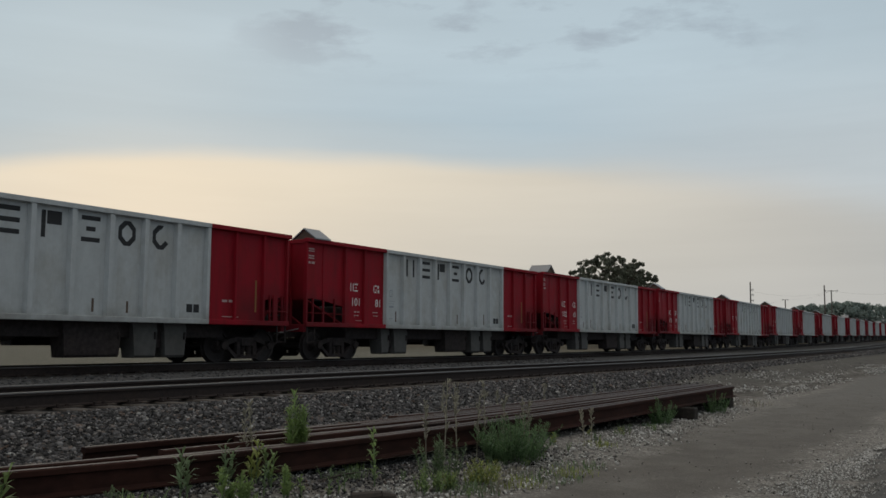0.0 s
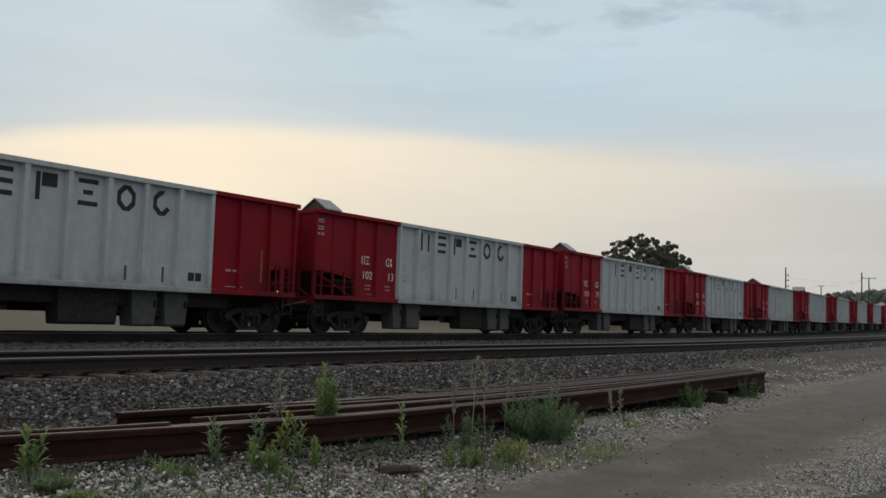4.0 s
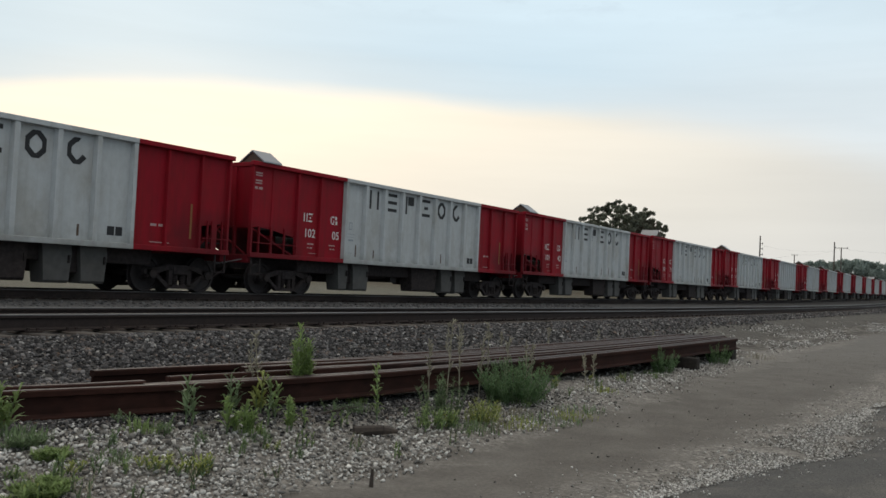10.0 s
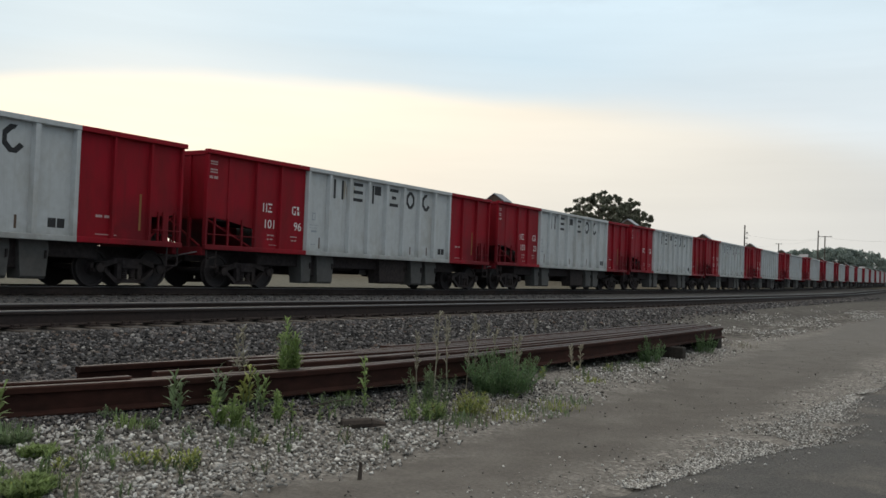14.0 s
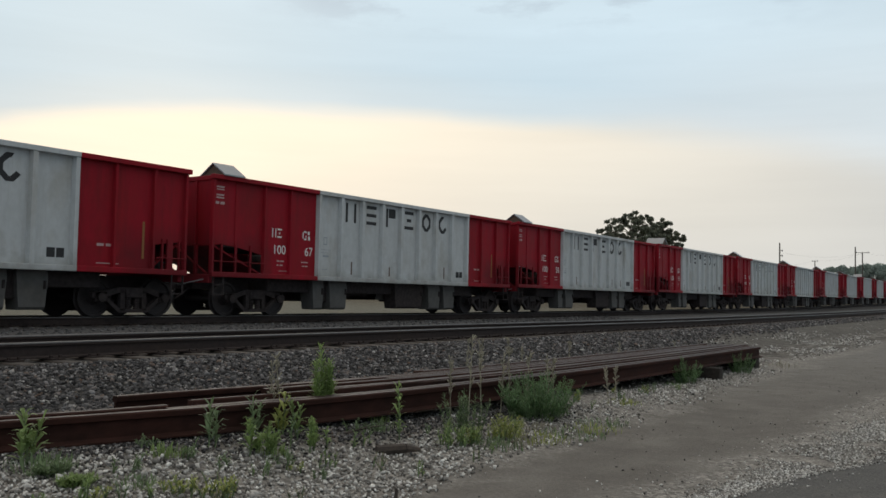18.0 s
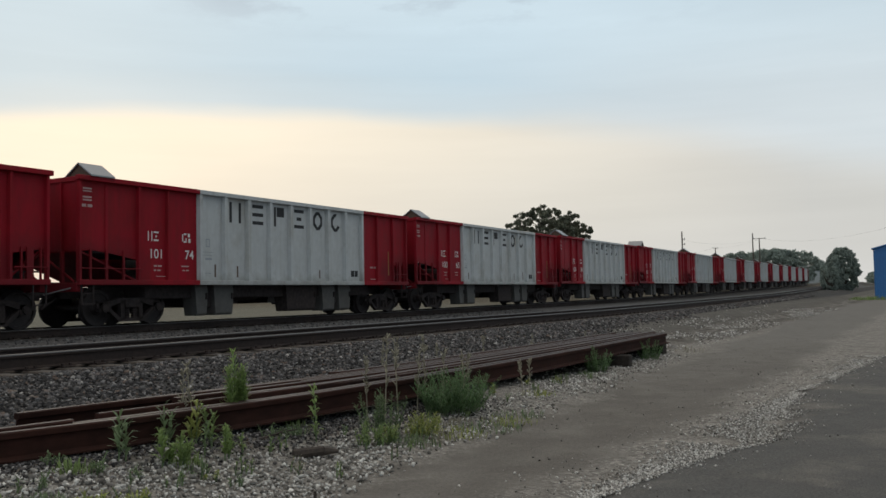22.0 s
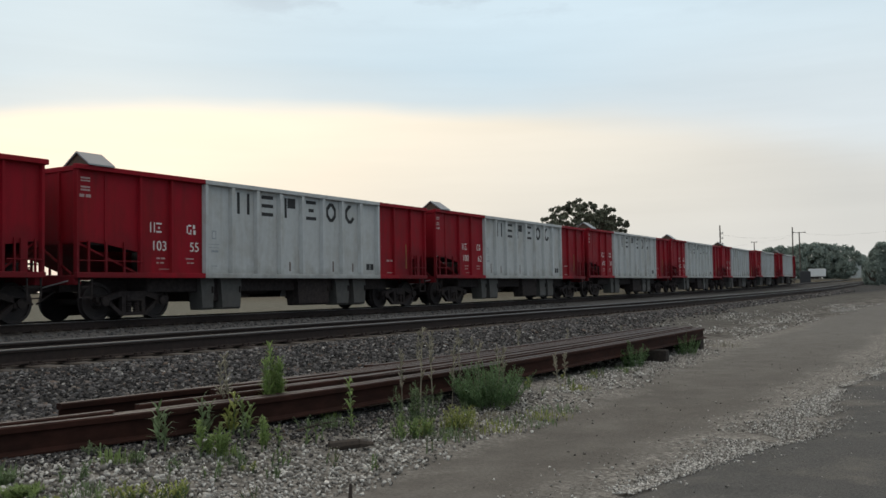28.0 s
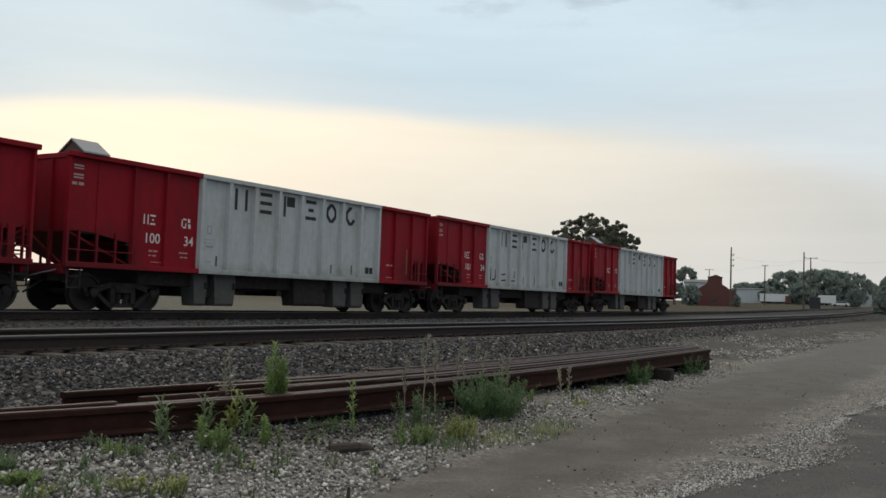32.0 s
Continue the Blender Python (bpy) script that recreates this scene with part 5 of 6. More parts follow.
# local axes of placed things: x across the view (to the right), y away
def brick_building():
    b = placed("brick_building", 14.6, 180, "red brick building with a stepped gable front", "building")
    g = [(-4.1, 0), (4.1, 0), (4.1, 2.3), (1.3, 4.2), (1.3, 5.5), (0.2, 6.0), (-1.3, 5.5), (-1.45, 4.3), (-4.1, 2.6)]
    bm = bmesh.new()
    prism(bm, g, "y", 0, 0.35)
    part("gable_wall", fixed(bm), BRICK, b)
    bm = bmesh.new()
    prism(bm, [(-4.0, 0), (4.0, 0), (4.0, 2.1), (1.2, 3.9), (-1.2, 4.0), (-4.0, 2.4)], "y", 0.352, 18)
    part("body", fixed(bm), BRICK, b)
    bm = bmesh.new()
    prism(bm, [(-4.15, 2.45), (-1.2, 4.12), (1.2, 4.02), (4.15, 2.15), (4.15, 2.03), (1.2, 3.902), (-1.2, 4.002), (-4.15, 2.33)], "y", 0.36, 18.3)
    part("roof", fixed(bm), ROOF, b)
    part("coping", boxes((-1.45, 1.4, -0.05, 0.4, 5.48, 5.6)), BRICK, b)
    w = part("window", boxes((-0.3, 0.3, -0.03, 0.03, 0.5, 1.4)), GLASS, b)
    part("sill", boxes((-0.4, 0.4, -0.08, 0.03, 0.42, 0.497)), ROOF, w)


def long_shed(bearing, dist, w, h, label, mat, depth=12.0, turn=0.0, seams=10):
    b = placed("metal_building", bearing, dist, label, "building", turn)
    part("wall", boxes((-w / 2, w / 2, 0, depth, 0, h)), mat, b)
    bm = bmesh.new()
    prism(bm, [(-0.3, h), (depth / 2, h + depth * 0.08), (depth + 0.3, h), (depth + 0.3, h + 0.12), (depth / 2, h + depth * 0.08 + 0.12), (-0.3, h + 0.12)], "x", -w / 2 - 0.2, w / 2 + 0.2)
    part("roof", fixed(bm), ROOF if mat is not BLUE else BLUE, b)
    for i in range(seams):
        x = -w / 2 + (i + 0.5) * w / seams
        part("seam", boxes((x - 0.04, x + 0.04, -0.04, 0.0, 0.02, h - 0.02)), mat, b)
    return b


def trailer(bearing, dist, w, label):
    b = placed("semi_trailer", bearing, dist, label, "trailer", group="parked trailers")
    part("body", boxes((-w / 2, w / 2, 0, 2.5, 0.9, 3.1), bevel=0.03), TRAILER, b)
    part("skirt", boxes((-w / 2 + 0.1, w / 2 - 0.1, 0.1, 2.4, 0.62, 0.895)), UNDER, b)
    for x in (-w / 2 + 1.0, -w / 2 + 2.2):
        wm = bmesh.new()
        lathe(wm, [(0.2, -0.02), (0.48, 0.0), (0.5, 0.05), (0.5, 0.22), (0.3, 0.25)])
        part("wheel", wm, UNDER, b, at=pose(x, 0.08, 0.5))
    for s in (0.2, 2.1):
        part("landing_leg", boxes((w / 2 - 1.6, w / 2 - 1.45, s, s + 0.15, 0.0, 0.615)), UNDER, b)
    return b


brick_building()
long_shed(15.6, 195, 5.4, 4.6, "low grey-roofed shed behind the brick building", SIDING, 8.0, seams=6)
long_shed(12.3, 284, 10.5, 4.3, "long pale metal building behind the trailers", SIDING, depth=2.5, seams=12)
hedge_tree(5.3, 700, 20.0, 1.05, 72)
hedge_tree(6.9, 304, 5.0, 1.3, 73)
long_shed(6.42, 345, 5.1, 5.7, "pale metal building among the trees", SIDING, seams=8)
trailer(11.25, 275, 7.6, "white box trailer parked by the road")
hedge_tree(11.55, 279.5, 6.0, 1.25, 69)
hedge_tree(9.85, 281, 8.0, 1.5, 70)
hedge_tree(10.35, 280, 4.0, 0.9, 71)
trailer(8.35, 277, 4.6, "white box trailer beside the dark container")
box_ = placed("container", 9.0, 196, "dark grey steel container by the crossing", "container")
part("body", boxes((-1.0, 1.0, 0, 2.4, 0.02, 2.5), bevel=0.02), DARKPANEL, box_)
for i in range(9):
    part("corrugation", boxes((-0.9 + i * 0.22, -0.82 + i * 0.22, -0.04, -0.001, 0.1, 2.4)), DARKPANEL, box_)
part("door", boxes((1.001, 1.04, 0.1, 2.3, 0.1, 2.4)), DARKPANEL, box_)

cab = placed("truck_cab", 10.45, 274, "red-brown truck cab parked beside the white trailer", "truck")
bm = bmesh.new()
prism(bm, [(-0.8, 0.5), (0.8, 0.5), (0.8, 1.5), (0.55, 2.6), (-0.8, 2.7)], "y", 0.0, 2.2)
part("body", fixed(bm), BRICK, cab)
part("window", boxes((-0.3, 0.45, -0.02, -0.001, 1.6, 2.3)), GLASS, cab)
for x in (-0.45, 0.5):
    wm = bmesh.new()
    lathe(wm, [(0.15, -0.02), (0.46, 0.0), (0.5, 0.05), (0.5, 0.22), (0.3, 0.25)])
    part("wheel", wm, UNDER, cab, at=pose(x, 0.05, 0.5))

# blue shed by the road
shed = placed("blue_shed", 2.25, 80, "bright blue corrugated metal shed by the dirt road", "shed", turn=-3)
part("wall", boxes((-1.2, 4.2, 0, 9, 0, 4.0)), BLUE, shed)
bm = bmesh.new()
prism(bm, [(-1.35, 4.0), (1.5, 4.75), (4.35, 4.0), (4.35, 4.1), (1.5, 4.87), (-1.35, 4.1)], "y", -0.2, 9.2)
part("roof", fixed(bm), BLUE, shed)
bm = bmesh.new()
prism(bm, [(-1.2, 4.001), (4.2, 4.001), (1.5, 4.74)], "y", 0.0, 0.1)
part("gable", fixed(bm), BLUE, shed)
for i in range(26):
    part("rib", boxes((-1.15 + i * 0.21, -1.10 + i * 0.21, -0.035, -0.001, 0.03, 3.98)), BLUE, shed)
for i in range(30):
    part("rib", boxes((-1.235, -1.201, 0.15 + i * 0.3, 0.21 + i * 0.3, 0.03, 3.98)), BLUE, shed)
part("door", boxes((0.4, 2.6, -0.05, -0.036, 0.05, 3.0)), SIDING, shed)


# cars on the far road
def road_car(name, color, label):
    c = tagged(new(name), label, "car")
    paint = material(name + "_paint", color, 0.3, grain=0.03, scale=3)
    bm = bmesh.new()
    prism(bm, [(-2.2, 0.35), (2.2, 0.35), (2.25, 0.75), (1.5, 0.92), (0.9, 1.42), (-1.2, 1.46), (-1.9, 0.98), (-2.25, 0.9)], "y", -0.88, 0.88)
    part("body", fixed(bm), paint, c)
    bm = bmesh.new()
    prism(bm, [(1.32, 0.98), (0.84, 1.36), (-1.15, 1.39), (-1.7, 0.99)], "y", -0.89, 0.89)
    part("window", fixed(bm), GLASS, c)
    for x in (-1.38, 1.38):
        for y in (-0.8, 0.8):
            wm = bmesh.new()
            lathe(wm, [(0.1, -0.11), (0.3, -0.1), (0.33, -0.06), (0.33, 0.06), (0.3, 0.1), (0.1, 0.11)], sides=16)
            part("wheel", wm, UNDER, c, at=pose(x, y, 0.33))
    return c


ROAD_CARS = [(road_car("white_hatchback", (0.75, 0.76, 0.77), "white hatchback driving on the far road"), 9.72, -1.19, 28.2, 262.0, 0.0),
             (road_car("silver_sedan", (0.62, 0.64, 0.66), "silver sedan driving on the far road"), 4.66, 1.235, 29.6, 265.0, 180.0)]


def crossing_road():
    """The far road crossing the rails on a low bank, raised to fit the camera's view."""
    bm = bmesh.new()
    a, (cx, cy, _) = radians(7.0 - 90), far_place(7.0, 263.5)
    prev = None
    for k in range(-30, 31):
        off = k * 2.0
        ring = []
        for w, h in ((-6.5, -0.3), (-4.5, 0.25), (4.5, 0.25), (6.5, -0.3)):
            x, y = cx + math.cos(a) * off - math.sin(a) * w, cy + math.sin(a) * off + math.cos(a) * w
            ring.append(bm.verts.new((x, y, field_rise(x, y) + h)))
        if prev:
            for i in range(3):
                bm.faces.new((prev[i], ring[i], ring[i + 1], prev[i + 1]))
        prev = ring
    m = material("far_road_surface", (0.085, 0.078, 0.066), 0.95, grain=0.3, scale=2.5, stain=(0.055, 0.055, 0.036), stain_amount=0.7, stain_scale=0.25, spec=0.1)
    tagged(part("road", fixed(bm), m), "grey road on a low bank crossing the tracks", "road", kind="structure")


crossing_road()


# ---------------------------------------------------------------- plants by the stacked rails
def blade(bm, base, tip, width, droop=0.0, side=None):
    """A narrow leaf, bent once along its length and folded a little."""
    a, b = Vector(base), Vector(tip)
    d = b - a
    sd = side if side is not None else d.cross(Vector((0, 0, 1)))
    if sd.length < 1e-5:
        sd = Vector((1, 0, 0))
    sd = sd.normalized() * width
    m = a + d * 0.5 + Vector((0, 0, droop + d.length * 0.08))
    b = b - Vector((0, 0, droop))
    v = [bm.verts.new(p) for p in (a - sd * 0.35, a + sd * 0.35, m + sd, m - sd, b)]
    bm.faces.new((v[0], v[1], v[2], v[3]))
    bm.faces.new((v[3], v[2], v[4]))


def leafy_weed(x, y, z, height, label, seed, leaves=46, length=0.1, mat=None, lean=0.06, stems=1, group="weeds by the rails", slim=0.105, spread=0.10):
    """An upright weed: stems with narrow leaves set spirally all the way up."""
    rng = random.Random(seed)
    root = tagged(new("weed"), label, "plant", group)
    root.matrix_basis = pose(x, y, z + ground_height(x, y))
    lf = bmesh.new()
    for k in range(stems):
        st = bmesh.new()
        ox, oy = (rng.uniform(-spread, spread), rng.uniform(-0.6, 0.6) * spread) if k else (0, 0)
        h = height * (1 if k == 0 else rng.uniform(0.55, 0.95))
        tx, ty = ox + rng.uniform(-lean, lean), oy + rng.uniform(-lean, lean)
        mid = (ox * 0.6 + tx * 0.4, oy * 0.6 + ty * 0.4, h * 0.5)
        rod(st, (ox, oy, -0.03), mid, 0.007, 0.005, 5)
        rod(st, mid, (tx, ty, h), 0.005, 0.002, 5)
        part("stem", st, GREYWEED, root)
        for i in range(leaves):
            f = 0.12 + 0.88 * i / leaves
            px, py, pz = (ox + (tx - ox) * f, oy + (ty - oy) * f, h * f)
            a = i * 2.4 + rng.uniform(-0.4, 0.4)
            ln = length * rng.uniform(0.7, 1.2) * (1.15 - 0.55 * f)
            rise_ = ln * rng.uniform(0.2, 1.0)
            blade(lf, (px, py, pz), (px + math.cos(a) * ln * 0.8, py + math.sin(a) * ln * 0.8, pz + rise_), ln * slim, rng.uniform(0, 0.02))
    part("foliage", lf, mat or WEED, root)["kind"] = "stuff"
    return root


def tuft(x, y, z, height, spread, blades, label, seed, mat, width=0.0035):
    rng = random.Random(seed)
    root = tagged(new("grass_tuft"), label, "plant", "grass tufts in the gravel")
    root.matrix_basis = pose(x, y, z + ground_height(x, y))
    bm = bmesh.new()
    for _ in range(blades):
        a, r = rng.uniform(0, 6.3), spread * math.sqrt(rng.random())
        bx, by = math.cos(a) * r, math.sin(a) * r
        h = height * rng.uniform(0.4, 1.0) * (1 - 0.4 * r / spread)
        o = rng.uniform(0.1, 0.5) * h
        b2 = a + rng.uniform(-1, 1)
        blade(bm, (bx, by, -0.01), (bx + math.cos(b2) * o, by + math.sin(b2) * o, h), width * rng.uniform(0.7, 1.5), rng.uniform(0, 0.15) * h)
    part("grass", bm, mat, root)["kind"] = "stuff"
    return root


def feathery_bush(x, y, z, height, spread, stems, label, seed, mat):
    rng = random.Random(seed)
    root = tagged(new("bush"), label, "plant")
    root.matrix_basis = pose(x, y, z + ground_height(x, y))
    st, lf = bmesh.new(), bmesh.new()
    for _ in range(stems):
        a, r = rng.uniform(0, 6.3), math.sqrt(rng.random())
        bx, by = math.cos(a) * r * spread * 0.45, math.sin(a) * r * spread * 0.3
        h = height * rng.uniform(0.6, 1.0) * (1 - 0.35 * r * r)
        tx, ty = bx * 1.9 + rng.uniform(-0.05, 0.05), by * 1.9 + rng.uniform(-0.05, 0.05)
        rod(st, (bx, by, -0.02), (tx, ty, h), 0.004, 0.0015, 4)
        for i in range(34):
            f = 0.08 + 0.92 * i / 34
            p = Vector((bx + (tx - bx) * f, by + (ty - by) * f, h * f))
            aa = i * 2.4 + rng.uniform(-0.6, 0.6)
            ln = rng.uniform(0.03, 0.065) * (1.2 - 0.5 * f)
            blade(lf, p, p + Vector((math.cos(aa) * ln, math.sin(aa) * ln, ln * rng.uniform(0.2, 1.0))), ln * 0.11)
    part("stem", st, GREYWEED, root)["kind"] = "stuff"
    part("foliage", lf, mat, root)["kind"] = "stuff"
    return root


def dry_stalk(x, y, z, height, seed):
    rng = random.Random(seed)
    root = tagged(new("dry_stalk"), "thin dry brown weed stalk with seed heads", "plant", "dry stalks by the rails")
    root.matrix_basis = pose(x, y, z + ground_height(x, y))
    st = bmesh.new()
    tx, ty = rng.uniform(-0.05, 0.05), rng.uniform(-0.05, 0.05)
    rod(st, (0, 0, -0.02), (tx, ty, height), 0.0055, 0.003, 5)
    part("stem", st, DRYSTEM, root)
    hd = bmesh.new()
    for i in range(26):
        f = rng.uniform(0.35, 1.0)
        a = rng.uniform(0, 6.3)
        p = Vector((tx * f, ty * f, height * f))
        w = rng.uniform(0.015, 0.045)
        q = p + Vector((math.cos(a) * w, math.sin(a) * w, 0.04))
        rod(hd, p, q, 0.003, 0.006, 4)
    part("seed_head", hd, DRYSTEM, root)["kind"] = "stuff"
    return root


leafy_weed(5.72, 5.03, 0.0, 0.62, "tall bright green feathery weed growing between the rails", 1, leaves=95, length=0.125, stems=6, lean=0.035, slim=0.075, spread=0.07, mat=BRIGHTWEED)
for i, (x, y, h, n, st, ln, mat) in enumerate(((4.29, 4.79, 0.29, 15, 2, 0.12, GREYWEED), (4.42, 4.52, 0.24, 16, 3, 0.10, BRIGHTWEED), (4.47, 4.43, 0.23, 16, 2, 0.10, BRIGHTWEED), (4.56, 4.47, 0.17, 12, 2, 0.09, WEED),
                                               (4.74, 4.84, 0.30, 14, 2, 0.11, GREYWEED), (4.97, 4.76, 0.33, 15, 2, 0.12, YELLOWWEED), (5.02, 4.66, 0.31, 15, 2, 0.11, WEED), (4.79, 4.51, 0.24, 12, 1, 0.07, GREYWEED),
                                               (4.85, 4.38, 0.23, 34, 2, 0.08, BRIGHTWEED), (5.09, 4.43, 0.13, 8, 1, 0.09, WEED), (5.84, 4.33, 0.43, 22, 1, 0.10, BRIGHTWEED), (3.12, 5.02, 0.30, 16, 3, 0.13, WEED), (2.70, 4.98, 0.30, 18, 3, 0.13, WEED))):
    leafy_weed(x, y, 0.0, h, "thin green leafy weed in front of the stacked rails" if h > 0.26 else "short green leafy weed beside the old rails", 2 + i, leaves=int(n * 1.4), stems=st, length=ln, slim=0.125, mat=mat, spread=0.06)
for i, (x, y, h, n, ln) in enumerate(((4.01, 4.63, 0.12, 11, 0.06), (3.94, 4.97, 0.09, 8, 0.06), (3.49, 4.55, 0.11, 10, 0.06), (4.42, 4.18, 0.13, 12, 0.06), (5.68, 4.62, 0.09, 8, 0.06), (5.79, 4.50, 0.10, 8, 0.06))):
    leafy_weed(x, y, 0.0, h, "short grey-green weed in pale gravel", 20 + i, leaves=n, stems=4, length=ln, mat=GREYWEED, slim=0.09)
for i, (x, y, h) in enumerate(((3.53, 4.18, 0.08), (3.50, 4.04, 0.10), (3.57, 3.97, 0.10), (3.62, 3.94, 0.12), (3.69, 3.95, 0.10), (3.44, 4.12, 0.08), (3.76, 4.02, 0.08))):
    leafy_weed(x, y, 0.0, h, "yellowing broad-leaved weed in pale gravel", 40 + i, leaves=7, stems=4, length=0.06, mat=YELLOWWEED, slim=0.13)
feathery_bush(2.76, 4.06, 0.0, 0.07, 0.20, 46, "soft green weed mound in pale gravel", 50, WEED)
feathery_bush(3.06, 4.45, 0.0, 0.06, 0.13, 22, "soft green weed mound in pale gravel", 51, WEED)
feathery_bush(2.66, 3.96, 0.0, 0.075, 0.20, 36, "soft green weed mound in pale gravel", 52, WEED)
feathery_bush(3.08, 4.70, 0.0, 0.07, 0.16, 16, "small green weed in pale gravel", 53, GREYWEED)
wild = random.Random(9)
for i in range(46):
    x = wild.uniform(2.6, 6.6) if i < 30 else wild.uniform(6.6, 12.5)
    y = wild.uniform(3.55, 4.5) if i < 30 else wild.uniform(3.85, 4.3) + 0.03 * (x - 6.6)
    mat = wild.choice((WEED, GREYWEED, GREYWEED, YELLOWWEED, DRYSTEM))
    leafy_weed(x, y, 0.0, wild.uniform(0.06, 0.15), "dry brown weed sprigs in the gravel" if mat is DRYSTEM else "small weed sprigs in the gravel", 400 + i, leaves=wild.randint(6, 11), length=wild.uniform(0.035, 0.06), mat=mat, lean=0.04, stems=wild.randint(2, 4), slim=0.11, spread=wild.uniform(0.04, 0.12), group="weed sprigs in the gravel")
feathery_bush(7.90, 4.2, 0.0, 0.49, 0.66, 105, "dense feathery green bush against the stacked rails", 20, BUSH)
feathery_bush(6.76, 3.86, 0.0, 0.27, 0.30, 15, "low yellow-green bush beside the feathery bush", 21, YELLOWWEED)
for i, (x, y, h, st, mat) in enumerate(((6.02, 3.99, 0.20, 8, WEED), (6.12, 3.94, 0.17, 7, BRIGHTWEED), (6.24, 3.90, 0.18, 8, WEED), (6.34, 3.92, 0.13, 6, YELLOWWEED), (6.62, 3.88, 0.16, 6, YELLOWWEED))):
    leafy_weed(x, y, 0.0, h, "low loose green weed clump at the gravel's edge", 330 + i, leaves=16, stems=st, length=0.06, mat=mat, lean=0.07, slim=0.10, spread=0.10)
feathery_bush(6.52, 4.24, 0.0, 0.42, 0.22, 9, "grey-green spindly weed in front of the rails", 23, GREYWEED)
feathery_bush(6.70, 4.18, 0.0, 0.42, 0.20, 9, "grey-green spindly weed in front of the rails", 28, GREYWEED)
for i, (x, y, w) in enumerate(((6.40, 3.80, 0.20), (6.95, 3.66, 0.28), (7.34, 3.54, 0.30), (7.75, 3.56, 0.28), (8.15, 3.62, 0.26))):
    tuft(x, y, 0.0, 0.12, w, 110, "dull yellow-green grass fringe beside the bush", 310 + i, YELLOWWEED if i % 2 else GREYWEED)
feathery_bush(12.9, 4.45, 0.0, 0.42, 0.42, 30, "green bush near the end of the stacked rails", 24, BUSH)
feathery_bush(15.7, 4.45, 0.0, 0.40, 0.42, 26, "green weed at the end of the stacked rails", 25, BUSH)
tuft(17.8, 4.3, 0.0, 0.22, 0.3, 60, "dry grass tuft at the end of the rails", 26, DRYSTEM)
for i, (x, y, h) in enumerate(((6.86, 4.52, 0.57), (7.04, 4.45, 0.76), (7.19, 4.40, 0.76), (7.62, 4.45, 0.60), (7.75, 4.43, 0.74), (7.96, 4.36, 0.57), (8.26, 4.26, 0.57), (8.45, 4.30, 0.50), (9.45, 4.13, 0.38), (9.8, 4.2, 0.35),
                               (9.9, 6.3, 0.55), (10.3, 6.35, 0.52), (11.4, 6.3, 0.45), (5.42, 5.21, 0.54), (5.35, 5.27, 0.46), (13.0, 6.4, 0.5), (14.6, 6.2, 0.5), (17.5, 6.3, 0.4))):
    dry_stalk(x, y, 0.0, h, 100 + i)
rng = random.Random(77)
TUFTS = [(3.35, 4.35, 0.10, 0.14, GREYWEED, 60), (3.1, 4.85, 0.16, 0.2, GREYWEED, 90), (3.9, 4.75, 0.14, 0.12, WEED, 60), (4.55, 4.45, 0.14, 0.1, WEED, 50), (9.6, 4.05, 0.08, 0.25, YELLOWWEED, 60),
         (7.4, 3.95, 0.10, 0.2, DRYSTEM, 60), (6.9, 3.85, 0.08, 0.2, DRYSTEM, 50), (5.9, 4.6, 0.12, 0.12, GREYWEED, 50), (6.1, 4.75, 0.12, 0.1, WEED, 40), (12.2, 4.35, 0.10, 0.2, GREYWEED, 40)]
for i, (x, y, h, r, mat, n) in enumerate(TUFTS):
    n = int(n * 1.6)
    kind = {id(WEED): "green grass tuft in pale gravel", id(YELLOWWEED): "yellowing grass tuft in pale gravel", id(GREYWEED): "grey-green weedy tuft in gravel", id(DRYSTEM): "dry straw-coloured grass tuft"}[id(mat)]
    tuft(x, y, 0.0, h, r, n, kind, 200 + i, mat)
tuft(76.5, 4.4, 0.0, 0.5, 1.6, 260, "green grass beside the blue shed", 300, WEED, 0.02)

# scraps lying in the gravel
bm = bmesh.new()
rod(bm, (-0.17, 0, 0.035), (0.05, 0.01, 0.045), 0.042, 0.036, 8)
rod(bm, (0.05, 0.01, 0.045), (0.17, 0.03, 0.03), 0.036, 0.014, 8)
tagged(part("broken_timber", bm, TIE, at=pose(5.46, 4.05, ground_height(5.46, 4.05) + 0.005, 0, 0, -40)), "short grey broken piece of timber in the gravel", "timber")
bm = bmesh.new()
rod(bm, (0, 0, -0.02), (0.02, 0.01, 0.085), 0.014, 0.009, 6)
tagged(part("stub", bm, TIE, at=pose(4.25, 3.17, 0.0)), "short upright wooden stub at the road's edge", "timber")
bm = bmesh.new()
rod(bm, (-0.2, 0, 0.015), (0.05, 0.03, 0.05), 0.010, 0.008, 6)
rod(bm, (0.05, 0.03, 0.05), (0.2, 0.0, 0.06), 0.008, 0.004, 6)
tagged(part("stick", bm, TIE, at=pose(5.65, 4.55, ground_height(5.65, 4.55), 0, 0, -20)), "dry stick leaning in the weeds", "stick")

# ---------------------------------------------------------------- ties and loose stone
lay_ties(near_track, NEAR_TRACK, -4.0, 150)
lay_ties(far_track, FAR_TRACK, 2.0, 110)


